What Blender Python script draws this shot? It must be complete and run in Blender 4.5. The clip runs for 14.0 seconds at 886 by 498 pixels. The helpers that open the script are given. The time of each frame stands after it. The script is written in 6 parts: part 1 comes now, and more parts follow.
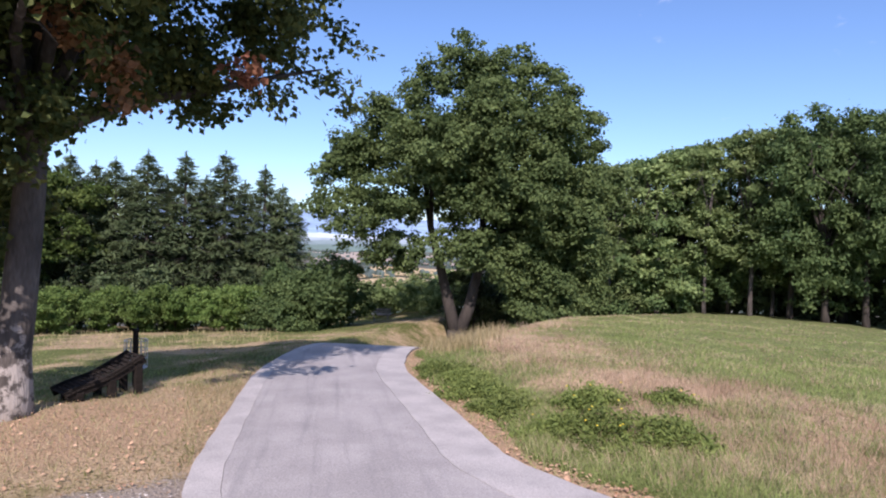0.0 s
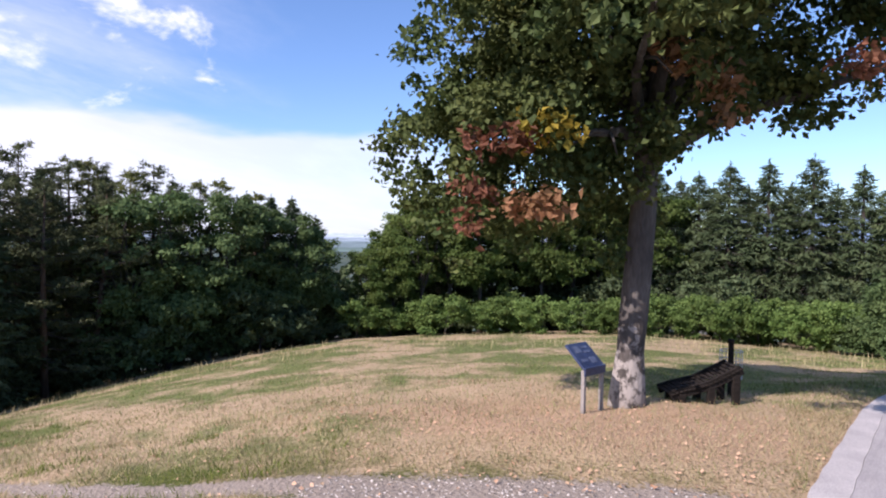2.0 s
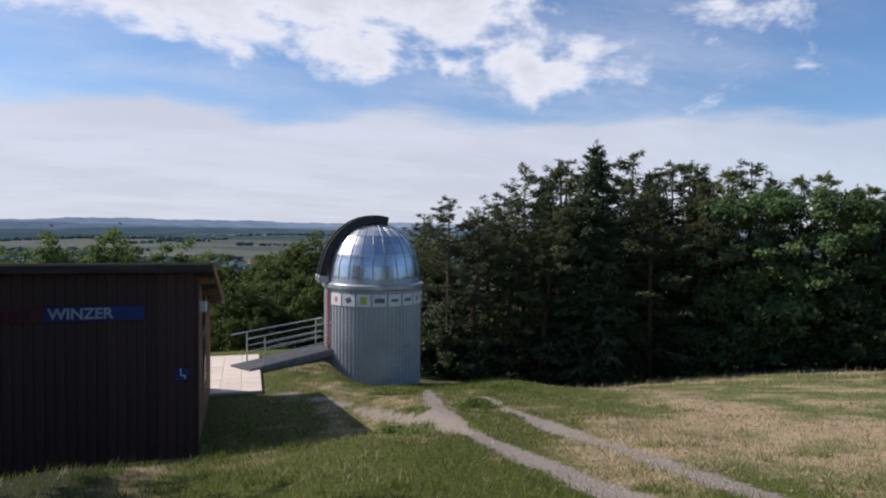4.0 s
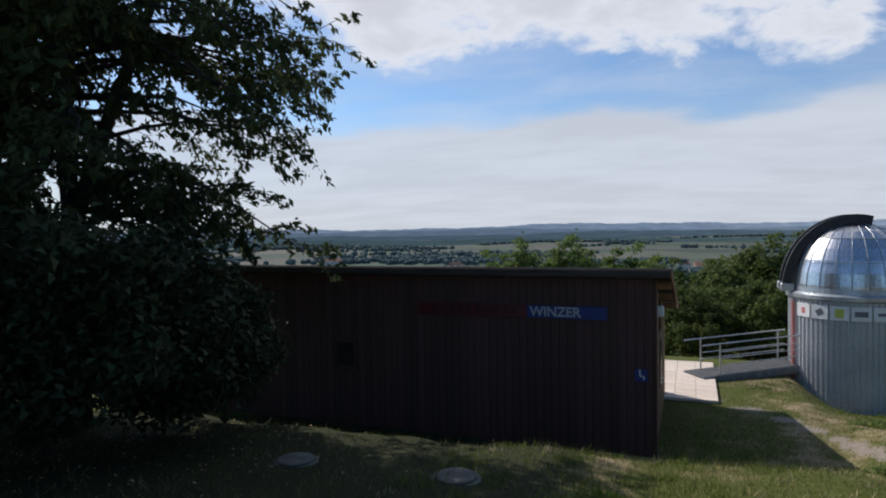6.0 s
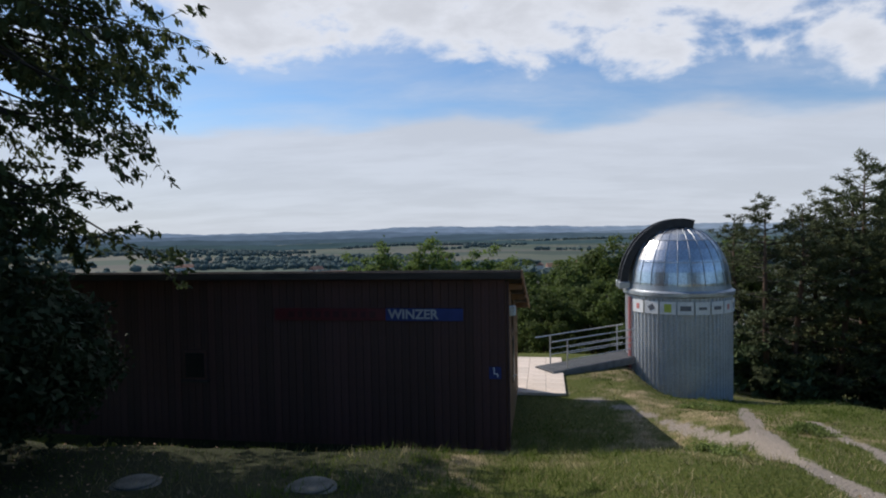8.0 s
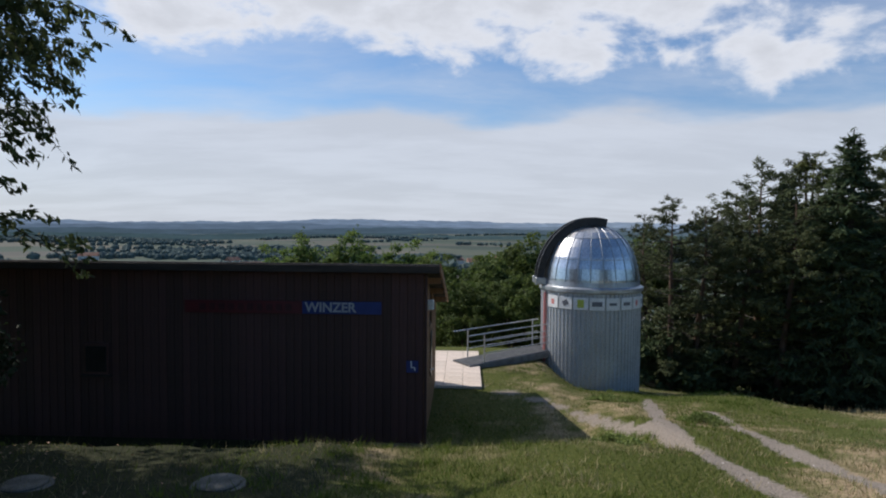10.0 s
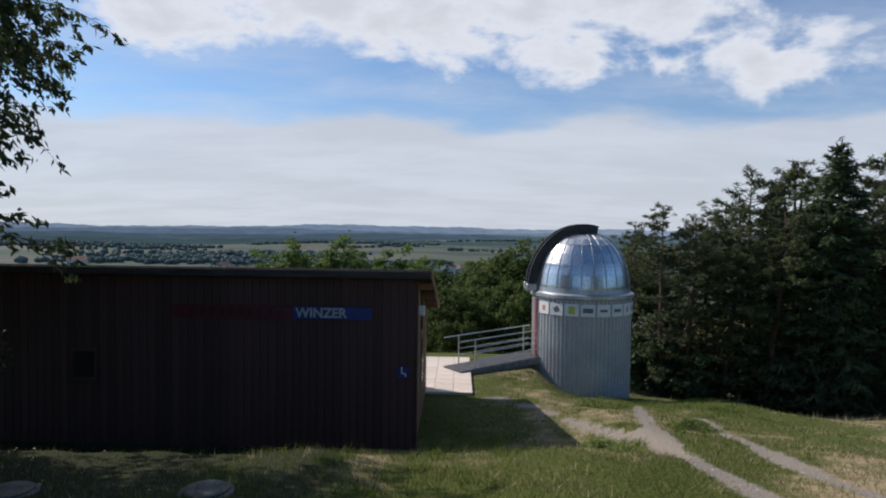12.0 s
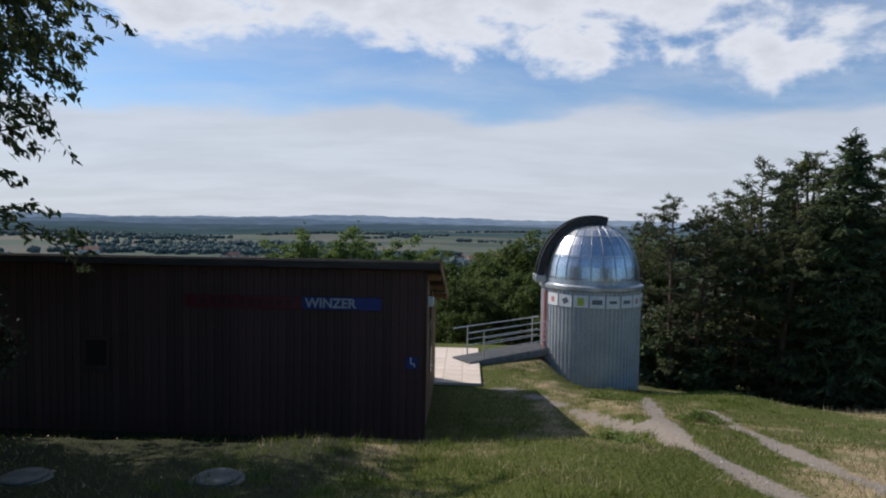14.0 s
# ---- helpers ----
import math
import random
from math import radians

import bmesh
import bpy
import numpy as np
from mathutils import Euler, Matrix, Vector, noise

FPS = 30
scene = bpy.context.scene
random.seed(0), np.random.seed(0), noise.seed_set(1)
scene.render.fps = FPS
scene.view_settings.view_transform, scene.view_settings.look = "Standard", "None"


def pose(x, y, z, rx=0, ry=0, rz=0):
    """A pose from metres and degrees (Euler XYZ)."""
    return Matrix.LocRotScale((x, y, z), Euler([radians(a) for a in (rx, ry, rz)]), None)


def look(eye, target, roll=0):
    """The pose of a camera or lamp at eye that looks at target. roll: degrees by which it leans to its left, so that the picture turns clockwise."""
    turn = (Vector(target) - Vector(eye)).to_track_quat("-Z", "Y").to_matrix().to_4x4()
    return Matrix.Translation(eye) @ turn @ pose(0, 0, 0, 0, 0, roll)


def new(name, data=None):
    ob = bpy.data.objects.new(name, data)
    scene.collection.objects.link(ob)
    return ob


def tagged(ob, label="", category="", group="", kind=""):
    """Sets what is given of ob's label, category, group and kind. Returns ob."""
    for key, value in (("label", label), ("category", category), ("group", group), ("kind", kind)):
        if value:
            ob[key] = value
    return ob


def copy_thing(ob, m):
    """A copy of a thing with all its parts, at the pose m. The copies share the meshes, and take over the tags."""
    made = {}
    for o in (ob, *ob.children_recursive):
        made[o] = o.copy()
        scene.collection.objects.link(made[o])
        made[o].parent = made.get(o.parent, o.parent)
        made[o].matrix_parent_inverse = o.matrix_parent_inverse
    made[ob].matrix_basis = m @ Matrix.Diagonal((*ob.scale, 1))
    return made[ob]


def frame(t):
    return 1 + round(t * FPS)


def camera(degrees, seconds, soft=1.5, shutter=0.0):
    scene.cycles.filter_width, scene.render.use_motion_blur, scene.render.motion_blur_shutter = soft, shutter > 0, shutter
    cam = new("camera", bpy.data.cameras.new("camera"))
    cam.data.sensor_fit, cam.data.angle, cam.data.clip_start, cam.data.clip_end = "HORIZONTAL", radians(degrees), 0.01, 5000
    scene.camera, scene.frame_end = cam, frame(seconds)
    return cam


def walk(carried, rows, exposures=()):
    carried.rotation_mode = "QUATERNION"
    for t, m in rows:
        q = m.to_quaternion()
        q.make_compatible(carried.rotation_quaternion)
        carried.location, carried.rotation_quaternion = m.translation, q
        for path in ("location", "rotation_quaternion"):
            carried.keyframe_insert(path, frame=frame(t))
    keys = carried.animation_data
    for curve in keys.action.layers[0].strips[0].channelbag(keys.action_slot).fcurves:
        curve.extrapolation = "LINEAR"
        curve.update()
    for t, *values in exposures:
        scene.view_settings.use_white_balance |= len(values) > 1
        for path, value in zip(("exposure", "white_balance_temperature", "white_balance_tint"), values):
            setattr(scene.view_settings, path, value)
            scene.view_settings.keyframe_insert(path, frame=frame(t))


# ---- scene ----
cam = camera(69.29, 14.0, soft=2.0)
PATH = [
    (0.0, pose(0.335, -0.185, 1.800, 88.81, -1.64, -118.88)),
    (0.5, pose(0.358, -0.136, 1.800, 88.76, -1.74, -110.77)),
    (1.0, pose(0.377, -0.066, 1.800, 88.71, -1.98, -99.97)),
    (1.5, pose(0.383, 0.006, 1.800, 88.91, -1.31, -89.14)),
    (2.0, pose(0.361, 0.128, 1.800, 88.66, -0.88, -70.48)),
    (2.5, pose(0.317, 0.215, 1.800, 87.89, -1.86, -55.80)),
    (3.0, pose(0.251, 0.289, 1.800, 87.26, -1.47, -41.04)),
    (3.2, pose(0.225, 0.310, 1.800, 87.30, -1.19, -36.07)),
    (5.3, pose(0.033, 0.162, 1.904, 87.91, -0.51, 0.43)),
    (5.5, pose(0.004, 0.161, 1.904, 87.79, -0.24, 4.79)),
    (6.0, pose(-0.078, 0.145, 1.904, 87.97, 0.89, 17.23)),
    (6.5, pose(-0.117, 0.131, 1.904, 87.51, 0.88, 23.52)),
    (7.0, pose(-0.121, 0.129, 1.904, 87.99, 0.33, 24.14)),
    (7.5, pose(-0.066, 0.149, 1.904, 87.52, 0.44, 15.37)),
    (8.0, pose(0.003, 0.161, 1.904, 88.09, 0.96, 4.97)),
    (8.5, pose(0.044, 0.162, 1.904, 86.24, -0.68, -1.17)),
    (8.7, pose(0.041, 0.162, 1.904, 86.53, 0.29, -0.73)),
    (10.8, pose(0.053, 0.162, 1.904, 88.22, -1.12, -2.59)),
    (11.0, pose(0.053, 0.162, 1.904, 88.48, -1.16, -2.62)),
    (11.5, pose(0.053, 0.162, 1.904, 88.42, -0.95, -2.59)),
    (12.0, pose(0.054, 0.162, 1.904, 88.04, -0.82, -2.68)),
    (12.5, pose(0.056, 0.162, 1.904, 87.70, -0.73, -3.03)),
    (13.0, pose(0.055, 0.162, 1.904, 87.92, -0.66, -2.89)),
    (13.5, pose(0.051, 0.162, 1.904, 87.69, -0.76, -2.22)),
    (14.0, pose(0.048, 0.162, 1.904, 87.22, -0.97, -1.88)),
]
EXPOSURES = [(0.0, 0.36, 6450, 28), (1.5, 0.57, 6450, 29), (2.4, 0.39, 6420, 26), (3.2, 0.05, 6420, 22), (5.3, -0.28, 6460, 13), (14.0, -0.28, 6460, 13)]
walk(cam, PATH, EXPOSURES)

# ---------------------------------------------------------------- light
SUN_DIR = Vector((-0.84, 0.53, 0.86)).normalized()
world = bpy.data.worlds.new("sky")
scene.world = world
world.use_nodes = True


def make_sky():
    nt = world.node_tree
    nt.nodes.clear()
    N = nt.nodes.new
    L = nt.links.new

    def math_node(op, a, b=None, clamp=False):
        n = N("ShaderNodeMath")
        n.operation, n.use_clamp = op, clamp
        for i, v in enumerate((a, b)):
            if v is None:
                continue
            if isinstance(v, (int, float)):
                n.inputs[i].default_value = v
            else:
                L(v, n.inputs[i])
        return n.outputs[0]

    sky = N("ShaderNodeTexSky")
    sky.sky_type = "NISHITA"
    sky.sun_disc = False
    sky.sun_elevation = math.asin(SUN_DIR.z)
    sky.sun_rotation = math.atan2(SUN_DIR.x, SUN_DIR.y)
    sky.altitude, sky.air_density, sky.dust_density, sky.ozone_density = 400, 1.0, 0.6, 2.0
    tint = N("ShaderNodeMix")
    tint.data_type, tint.blend_type = "RGBA", "MULTIPLY"
    tint.inputs["Factor"].default_value = 1.0
    L(sky.outputs[0], tint.inputs["A"])
    tint.inputs["B"].default_value = (0.89, 1.15, 1.36, 1)
    co = N("ShaderNodeTexCoord")
    sep = N("ShaderNodeSeparateXYZ")
    L(co.outputs["Generated"], sep.inputs[0])
    up = math_node("MAXIMUM", sep.outputs[2], 0.0)
    div = math_node("ADD", up, 0.16)
    px = math_node("DIVIDE", sep.outputs[0], div)
    py = math_node("DIVIDE", sep.outputs[1], div)
    comb = N("ShaderNodeCombineXYZ")
    L(px, comb.inputs[0])
    L(py, comb.inputs[1])

    def noise_of(vector, scale, detail, rough, distortion=0.0):
        n = N("ShaderNodeTexNoise")
        n.inputs["Scale"].default_value, n.inputs["Detail"].default_value = scale, detail
        n.inputs["Roughness"].default_value, n.inputs["Distortion"].default_value = rough, distortion
        L(vector, n.inputs["Vector"])
        return n.outputs[0]

    def span(src, a, b, c, d):
        n = N("ShaderNodeMapRange")
        n.interpolation_type = "SMOOTHSTEP"
        L(src, n.inputs[0])
        for i, v in enumerate((a, b, c, d)):
            n.inputs[i + 1].default_value = v
        return n.outputs[0]

    def layer(below, cover, light, colour):
        white = N("ShaderNodeMix")
        white.data_type, white.blend_type = "RGBA", "MULTIPLY"
        white.inputs["Factor"].default_value = 1
        white.inputs["A"].default_value = (*colour, 1)
        L(light, white.inputs["B"])
        m = N("ShaderNodeMix")
        m.data_type = "RGBA"
        L(cover, m.inputs["Factor"])
        L(below, m.inputs["A"])
        L(white.outputs["Result"], m.inputs["B"])
        return m.outputs["Result"]

    level = math_node("SQRT", math_node("ADD", math_node("MULTIPLY", sep.outputs[0], sep.outputs[0]), math_node("MULTIPLY", sep.outputs[1], sep.outputs[1])))
    north = math_node("DIVIDE", sep.outputs[1], math_node("MAXIMUM", level, 0.01))
    east = math_node("MAXIMUM", math_node("DIVIDE", sep.outputs[0], math_node("MAXIMUM", level, 0.01)), 0.0)
    # a veil of layered cloud low over the valley side, thinning out towards the south
    streaks = N("ShaderNodeMapping")
    streaks.inputs["Scale"].default_value = (0.7, 1.35, 1)
    L(comb.outputs[0], streaks.inputs[0])
    n2 = noise_of(streaks.outputs[0], 1.3, 7, 0.62, 0.2)
    n3 = noise_of(comb.outputs[0], 0.9, 5, 0.5)
    veil = math_node("MULTIPLY", span(math_node("ADD", up, math_node("ADD", math_node("MULTIPLY", n2, 0.06), math_node("MULTIPLY", n3, 0.16))), 0.22, 0.29, 1.0, 0.0), span(north, -0.02, 0.55, 0.0, 1.0))
    veil_dens = math_node("ADD", math_node("ADD", math_node("MULTIPLY", n2, 0.55), math_node("MULTIPLY", veil, 0.62)), span(north, 0.1, 0.9, 0.0, 0.34))
    c = layer(tint.outputs["Result"], math_node("MULTIPLY", span(veil_dens, 0.46, 0.95, 0.0, 0.94), span(north, 0.1, 1.0, 0.42, 1.0)), span(n2, 0.35, 0.65, CLOUD_LUM * 0.93, CLOUD_LUM * 1.04), (0.88, 0.955, 1.06))
    # heaped clouds above a strip of clear sky
    puffs = N("ShaderNodeMapping")
    puffs.inputs["Scale"].default_value = (1, 1, 1.9)
    L(co.outputs["Generated"], puffs.inputs[0])
    n1 = noise_of(puffs.outputs[0], CLOUD_SCALE, 9, 0.56, 0.2)
    heap = math_node("MULTIPLY", span(math_node("ADD", up, math_node("MULTIPLY", east, 0.09)), 0.17, 0.28, 0.0, 1.0), span(north, 0.35, 1.0, 0.12, 1.0))
    heap_dens = math_node("ADD", n1, math_node("MULTIPLY", heap, 0.3))
    c = layer(c, span(heap_dens, 0.69, 0.84, 0.0, 0.97), span(heap_dens, 0.76, 1.0, CLOUD_LUM * 1.2, CLOUD_LUM * 0.98), (0.93, 0.98, 1.05))
    bg = N("ShaderNodeBackground")
    bg.inputs["Strength"].default_value = SKY_STRENGTH
    L(c, bg.inputs["Color"])
    out = N("ShaderNodeOutputWorld")
    L(bg.outputs[0], out.inputs[0])


SKY_STRENGTH = 0.105
CLOUD_LUM = 7.9
CLOUD_SCALE = 7.0
make_sky()
sun = new("sun", bpy.data.lights.new("sun", "SUN"))
sun.data.energy, sun.data.angle, sun.data.color = 5.0, radians(0.55), (1.0, 0.94, 0.85)
sun.matrix_world = look((0, 0, 60), Vector((0, 0, 60)) - SUN_DIR)

# ---------------------------------------------------------------- materials
MATS = {}


def mat(name, c1, c2, scale=8.0, rough=0.8, metal=0.0, bump=0.3, fine=60.0, c3=None, island=0.0, translucent=0.0, stretch=(1, 1, 1), spec=0.5, per_object=0.0):
    """Procedural surface: two colours mixed by a coarse noise, a fine grain, a relief and optional variation from piece to piece."""
    if name in MATS:
        return MATS[name]
    m = bpy.data.materials.new(name)
    m.use_nodes = True
    nt = m.node_tree
    N, L = nt.nodes.new, nt.links.new
    b = nt.nodes["Principled BSDF"]
    out = nt.nodes["Material Output"]
    co = N("ShaderNodeTexCoord")
    mp = N("ShaderNodeMapping")
    mp.inputs["Scale"].default_value = stretch
    L(co.outputs["Object"], mp.inputs[0])
    a = N("ShaderNodeTexNoise")
    a.inputs["Scale"].default_value, a.inputs["Detail"].default_value = scale, 5
    f = N("ShaderNodeTexNoise")
    f.inputs["Scale"].default_value, f.inputs["Detail"].default_value = fine, 3
    L(mp.outputs[0], a.inputs[0])
    L(mp.outputs[0], f.inputs[0])
    r = N("ShaderNodeValToRGB")
    r.color_ramp.elements[0].position, r.color_ramp.elements[1].position = 0.36, 0.64
    r.color_ramp.elements[0].color, r.color_ramp.elements[1].color = (*c1, 1), (*c2, 1)
    if c3:
        e = r.color_ramp.elements.new(0.74)
        e.color = (*c3, 1)
    L(a.outputs[0], r.inputs[0])
    g = N("ShaderNodeMapRange")
    L(f.outputs[0], g.inputs[0])
    for i, v in enumerate((0.3, 0.7, 0.78, 1.22)):
        g.inputs[i + 1].default_value = v
    col = N("ShaderNodeMix")
    col.data_type, col.blend_type = "RGBA", "MULTIPLY"
    col.inputs["Factor"].default_value = 1
    L(r.outputs[0], col.inputs["A"])
    L(g.outputs[0], col.inputs["B"])
    result = col.outputs["Result"]
    if island or per_object:
        hsv = N("ShaderNodeHueSaturation")
        src = N("ShaderNodeNewGeometry").outputs["Random Per Island"] if island else N("ShaderNodeObjectInfo").outputs["Random"]
        amount = island or per_object
        v = N("ShaderNodeMapRange")
        L(src, v.inputs[0])
        v.inputs[3].default_value, v.inputs[4].default_value = 1 - amount, 1 + amount
        hu = N("ShaderNodeMapRange")
        L(src, hu.inputs[0])
        hu.inputs[3].default_value, hu.inputs[4].default_value = 0.5 + 0.03 * amount, 0.5 - 0.03 * amount
        value = v.outputs[0]
        if island and translucent:
            own = N("ShaderNodeMapRange")
            L(N("ShaderNodeObjectInfo").outputs["Random"], own.inputs[0])
            own.inputs[3].default_value, own.inputs[4].default_value = 0.8, 1.22
            both = N("ShaderNodeMath")
            both.operation = "MULTIPLY"
            L(value, both.inputs[0])
            L(own.outputs[0], both.inputs[1])
            value = both.outputs[0]
        L(value, hsv.inputs["Value"])
        L(hu.outputs[0], hsv.inputs["Hue"])
        L(result, hsv.inputs["Color"])
        result = hsv.outputs[0]
    L(result, b.inputs["Base Color"])
    b.inputs["Roughness"].default_value, b.inputs["Metallic"].default_value = rough, metal
    b.inputs["Specular IOR Level"].default_value = spec
    if bump:
        bp = N("ShaderNodeBump")
        bp.inputs["Strength"].default_value, bp.inputs["Distance"].default_value = bump, 0.02
        L(f.outputs[0], bp.inputs["Height"])
        L(bp.outputs[0], b.inputs["Normal"])
    if translucent:
        tr = N("ShaderNodeBsdfTranslucent")
        L(result, tr.inputs["Color"])
        mx = N("ShaderNodeMixShader")
        mx.inputs[0].default_value = translucent
        L(b.outputs[0], mx.inputs[1])
        L(tr.outputs[0], mx.inputs[2])
        L(mx.outputs[0], out.inputs[0])
    MATS[name] = m
    return m


def leaf_mat(name, c1, c2, island=0.26, translucent=0.4):
    return mat(name, c1, c2, scale=0.7, rough=0.7, bump=0, fine=6, island=island, translucent=translucent, spec=0.18)


LIME = leaf_mat("lime_leaves", (0.05, 0.078, 0.024), (0.105, 0.125, 0.039), translucent=0.28)
LIME_BROWN = leaf_mat("withered_leaves", (0.32, 0.17, 0.085), (0.44, 0.25, 0.13))
LIME_RED = leaf_mat("red_leaves", (0.2, 0.085, 0.05), (0.29, 0.13, 0.08))
LIME_YELLOW = leaf_mat("yellow_leaves", (0.30, 0.22, 0.03), (0.20, 0.19, 0.04))
OAK = leaf_mat("oak_leaves", (0.112, 0.168, 0.06), (0.158, 0.222, 0.08))
CHERRY = leaf_mat("cherry_leaves", (0.05, 0.07, 0.028), (0.08, 0.1, 0.038), translucent=0.3)
# elder leaves darkened in colour to stand in for the shade there
ELDER = leaf_mat("shaded_elder_leaves", (0.024, 0.036, 0.015), (0.042, 0.056, 0.022), translucent=0.15)
WOODLAND = leaf_mat("woodland_leaves", (0.08, 0.135, 0.05), (0.125, 0.185, 0.068))
WOODLAND_PALE = leaf_mat("pale_woodland_leaves", (0.145, 0.215, 0.08), (0.205, 0.27, 0.105))
WOODLAND_LIT = leaf_mat("sunlit_woodland_leaves", (0.085, 0.14, 0.035), (0.135, 0.185, 0.05), translucent=0.5)
SHRUB = leaf_mat("shrub_leaves", (0.105, 0.18, 0.045), (0.165, 0.24, 0.07))
NEEDLE = leaf_mat("spruce_needles", (0.055, 0.085, 0.038), (0.085, 0.115, 0.05), translucent=0.2)
PINE = leaf_mat("pine_needles", (0.066, 0.085, 0.038), (0.105, 0.12, 0.052), translucent=0.2)
LARCH = leaf_mat("larch_needles", (0.11, 0.135, 0.045), (0.165, 0.175, 0.06), translucent=0.3)
SLOPE_LEAF = leaf_mat("slope_leaves", (0.065, 0.10, 0.026), (0.115, 0.15, 0.04), translucent=0.4)
BARK = mat("bark", (0.05, 0.043, 0.038), (0.11, 0.098, 0.088), scale=4.2, fine=26, rough=0.95, bump=1.0, stretch=(1, 1, 0.28), c3=(0.32, 0.30, 0.275))
BARK_DARK = mat("dark_bark", (0.028, 0.024, 0.02), (0.055, 0.046, 0.038), scale=4, fine=24, rough=0.95, bump=1.0, stretch=(1, 1, 0.3))
BARK_PINE = mat("reddish_bark", (0.07, 0.043, 0.028), (0.13, 0.08, 0.054), scale=4, fine=24, rough=0.95, bump=1.0, stretch=(1, 1, 0.3))


LIME_BARK = BARK.copy()
LIME_BARK.name = "lime_bark"


def lichen(m, top, colour):
    """Pale lichen in ragged patches round the foot of a trunk."""
    nt = m.node_tree
    N, L = nt.nodes.new, nt.links.new
    b = nt.nodes["Principled BSDF"]
    before = b.inputs["Base Color"].links[0].from_socket
    co = N("ShaderNodeTexCoord")
    sp = N("ShaderNodeSeparateXYZ")
    L(co.outputs["Object"], sp.inputs[0])
    n = N("ShaderNodeTexNoise")
    n.inputs["Scale"].default_value, n.inputs["Detail"].default_value, n.inputs["Roughness"].default_value = 5.0, 6, 0.65
    L(co.outputs["Object"], n.inputs[0])
    h = N("ShaderNodeMapRange")
    L(sp.outputs[2], h.inputs[0])
    for i, v in enumerate((0.2, top, 0.16, -0.10)):
        h.inputs[i + 1].default_value = v
    s = N("ShaderNodeMath")
    s.operation = "ADD"
    L(n.outputs[0], s.inputs[0])
    L(h.outputs[0], s.inputs[1])
    r = N("ShaderNodeMapRange")
    r.interpolation_type = "SMOOTHSTEP"
    L(s.outputs[0], r.inputs[0])
    for i, v in enumerate((0.54, 0.66, 0.0, 0.85)):
        r.inputs[i + 1].default_value = v
    mx = N("ShaderNodeMix")
    mx.data_type = "RGBA"
    L(r.outputs[0], mx.inputs["Factor"])
    L(before, mx.inputs["A"])
    mx.inputs["B"].default_value = (*colour, 1)
    L(mx.outputs["Result"], b.inputs["Base Color"])


lichen(LIME_BARK, 1.7, (0.36, 0.33, 0.30))


# ---------------------------------------------------------------- lie of the land
def smooth(a, b, v):
    t = np.clip((v - a) / (b - a), 0, 1)
    return t * t * (3 - 2 * t)


SLOPE_AT = (-180, -150, -130, -119, -108, -97, -88, -62, -45, -30, -15, 0, 25, 50, 90, 180)
SLOPE = (0.05, 0.071, 0.076, 0.082, 0.112, 0.115, 0.11, 0.135, 0.175, 0.20, 0.20, 0.235, 0.20, 0.14, 0.08, 0.04)
# centre line of the lane: x, y, height, half width
LANE = ((-16.0, -5.0, 0.10, 1.5), (-8.0, -4.0, 0.0, 1.5), (-1.0, -3.2, -0.10, 1.5), (2.4, -2.6, -0.22, 1.52), (5.4, -2.39, -0.42, 1.54), (7.8, -3.0, -0.56, 1.5), (12.0, -4.35, -0.79, 1.34), (15.4, -6.4, -1.05, 1.28),
        (18.6, -9.0, -1.9, 1.3), (22.5, -13.5, -3.0, 1.3), (26.0, -20.0, -4.2, 1.3), (29.0, -29.0, -5.2, 1.3))


def spline(points, per=12):
    """Points along a smooth curve through the given ones."""
    p = np.array([points[0], *points, points[-1]], float)
    p[0], p[-1] = 2 * p[1] - p[2], 2 * p[-2] - p[-3]
    out = []
    for i in range(1, len(p) - 2):
        for t in np.linspace(0, 1, per, endpoint=False):
            a, b, c, d = p[i - 1:i + 3]
            out.append(0.5 * (2 * b + (c - a) * t + (2 * a - 5 * b + 4 * c - d) * t * t + (3 * b - a - 3 * c + d) * t ** 3))
    out.append(p[-2])
    return np.array(out)


LANE_LINE = spline(LANE)


def to_line(line, x, y):
    """Distance to a line (positive on its right), and the height and half width there."""
    x, y = np.asarray(x, float), np.asarray(y, float)
    best = np.full(x.shape, 1e9)
    side, extra = np.zeros(x.shape), np.zeros(x.shape + (line.shape[1] - 2,))
    for a, b in zip(line[:-1], line[1:]):
        dx, dy = b[0] - a[0], b[1] - a[1]
        t = np.clip(((x - a[0]) * dx + (y - a[1]) * dy) / (dx * dx + dy * dy), 0, 1)
        ex, ey = x - a[0] - t * dx, y - a[1] - t * dy
        d = np.hypot(ex, ey)
        near = d < best
        best = np.where(near, d, best)
        side = np.where(near, np.sign(dy * ex - dx * ey), side)
        for k in range(extra.shape[-1]):
            extra[..., k] = np.where(near, a[2 + k] + t * (b[2 + k] - a[2 + k]), extra[..., k])
    return best * side, extra


HUT_CORNER, HUT_TURN = (0.12, 12.35), -4.0
TERRACE = -2.38


def in_hut(x, y):
    """Metres along the hut's front (towards its right) and behind it."""
    c, s = math.cos(radians(HUT_TURN)), math.sin(radians(HUT_TURN))
    dx, dy = x - HUT_CORNER[0], y - HUT_CORNER[1]
    return dx * c + dy * s, -dx * s + dy * c


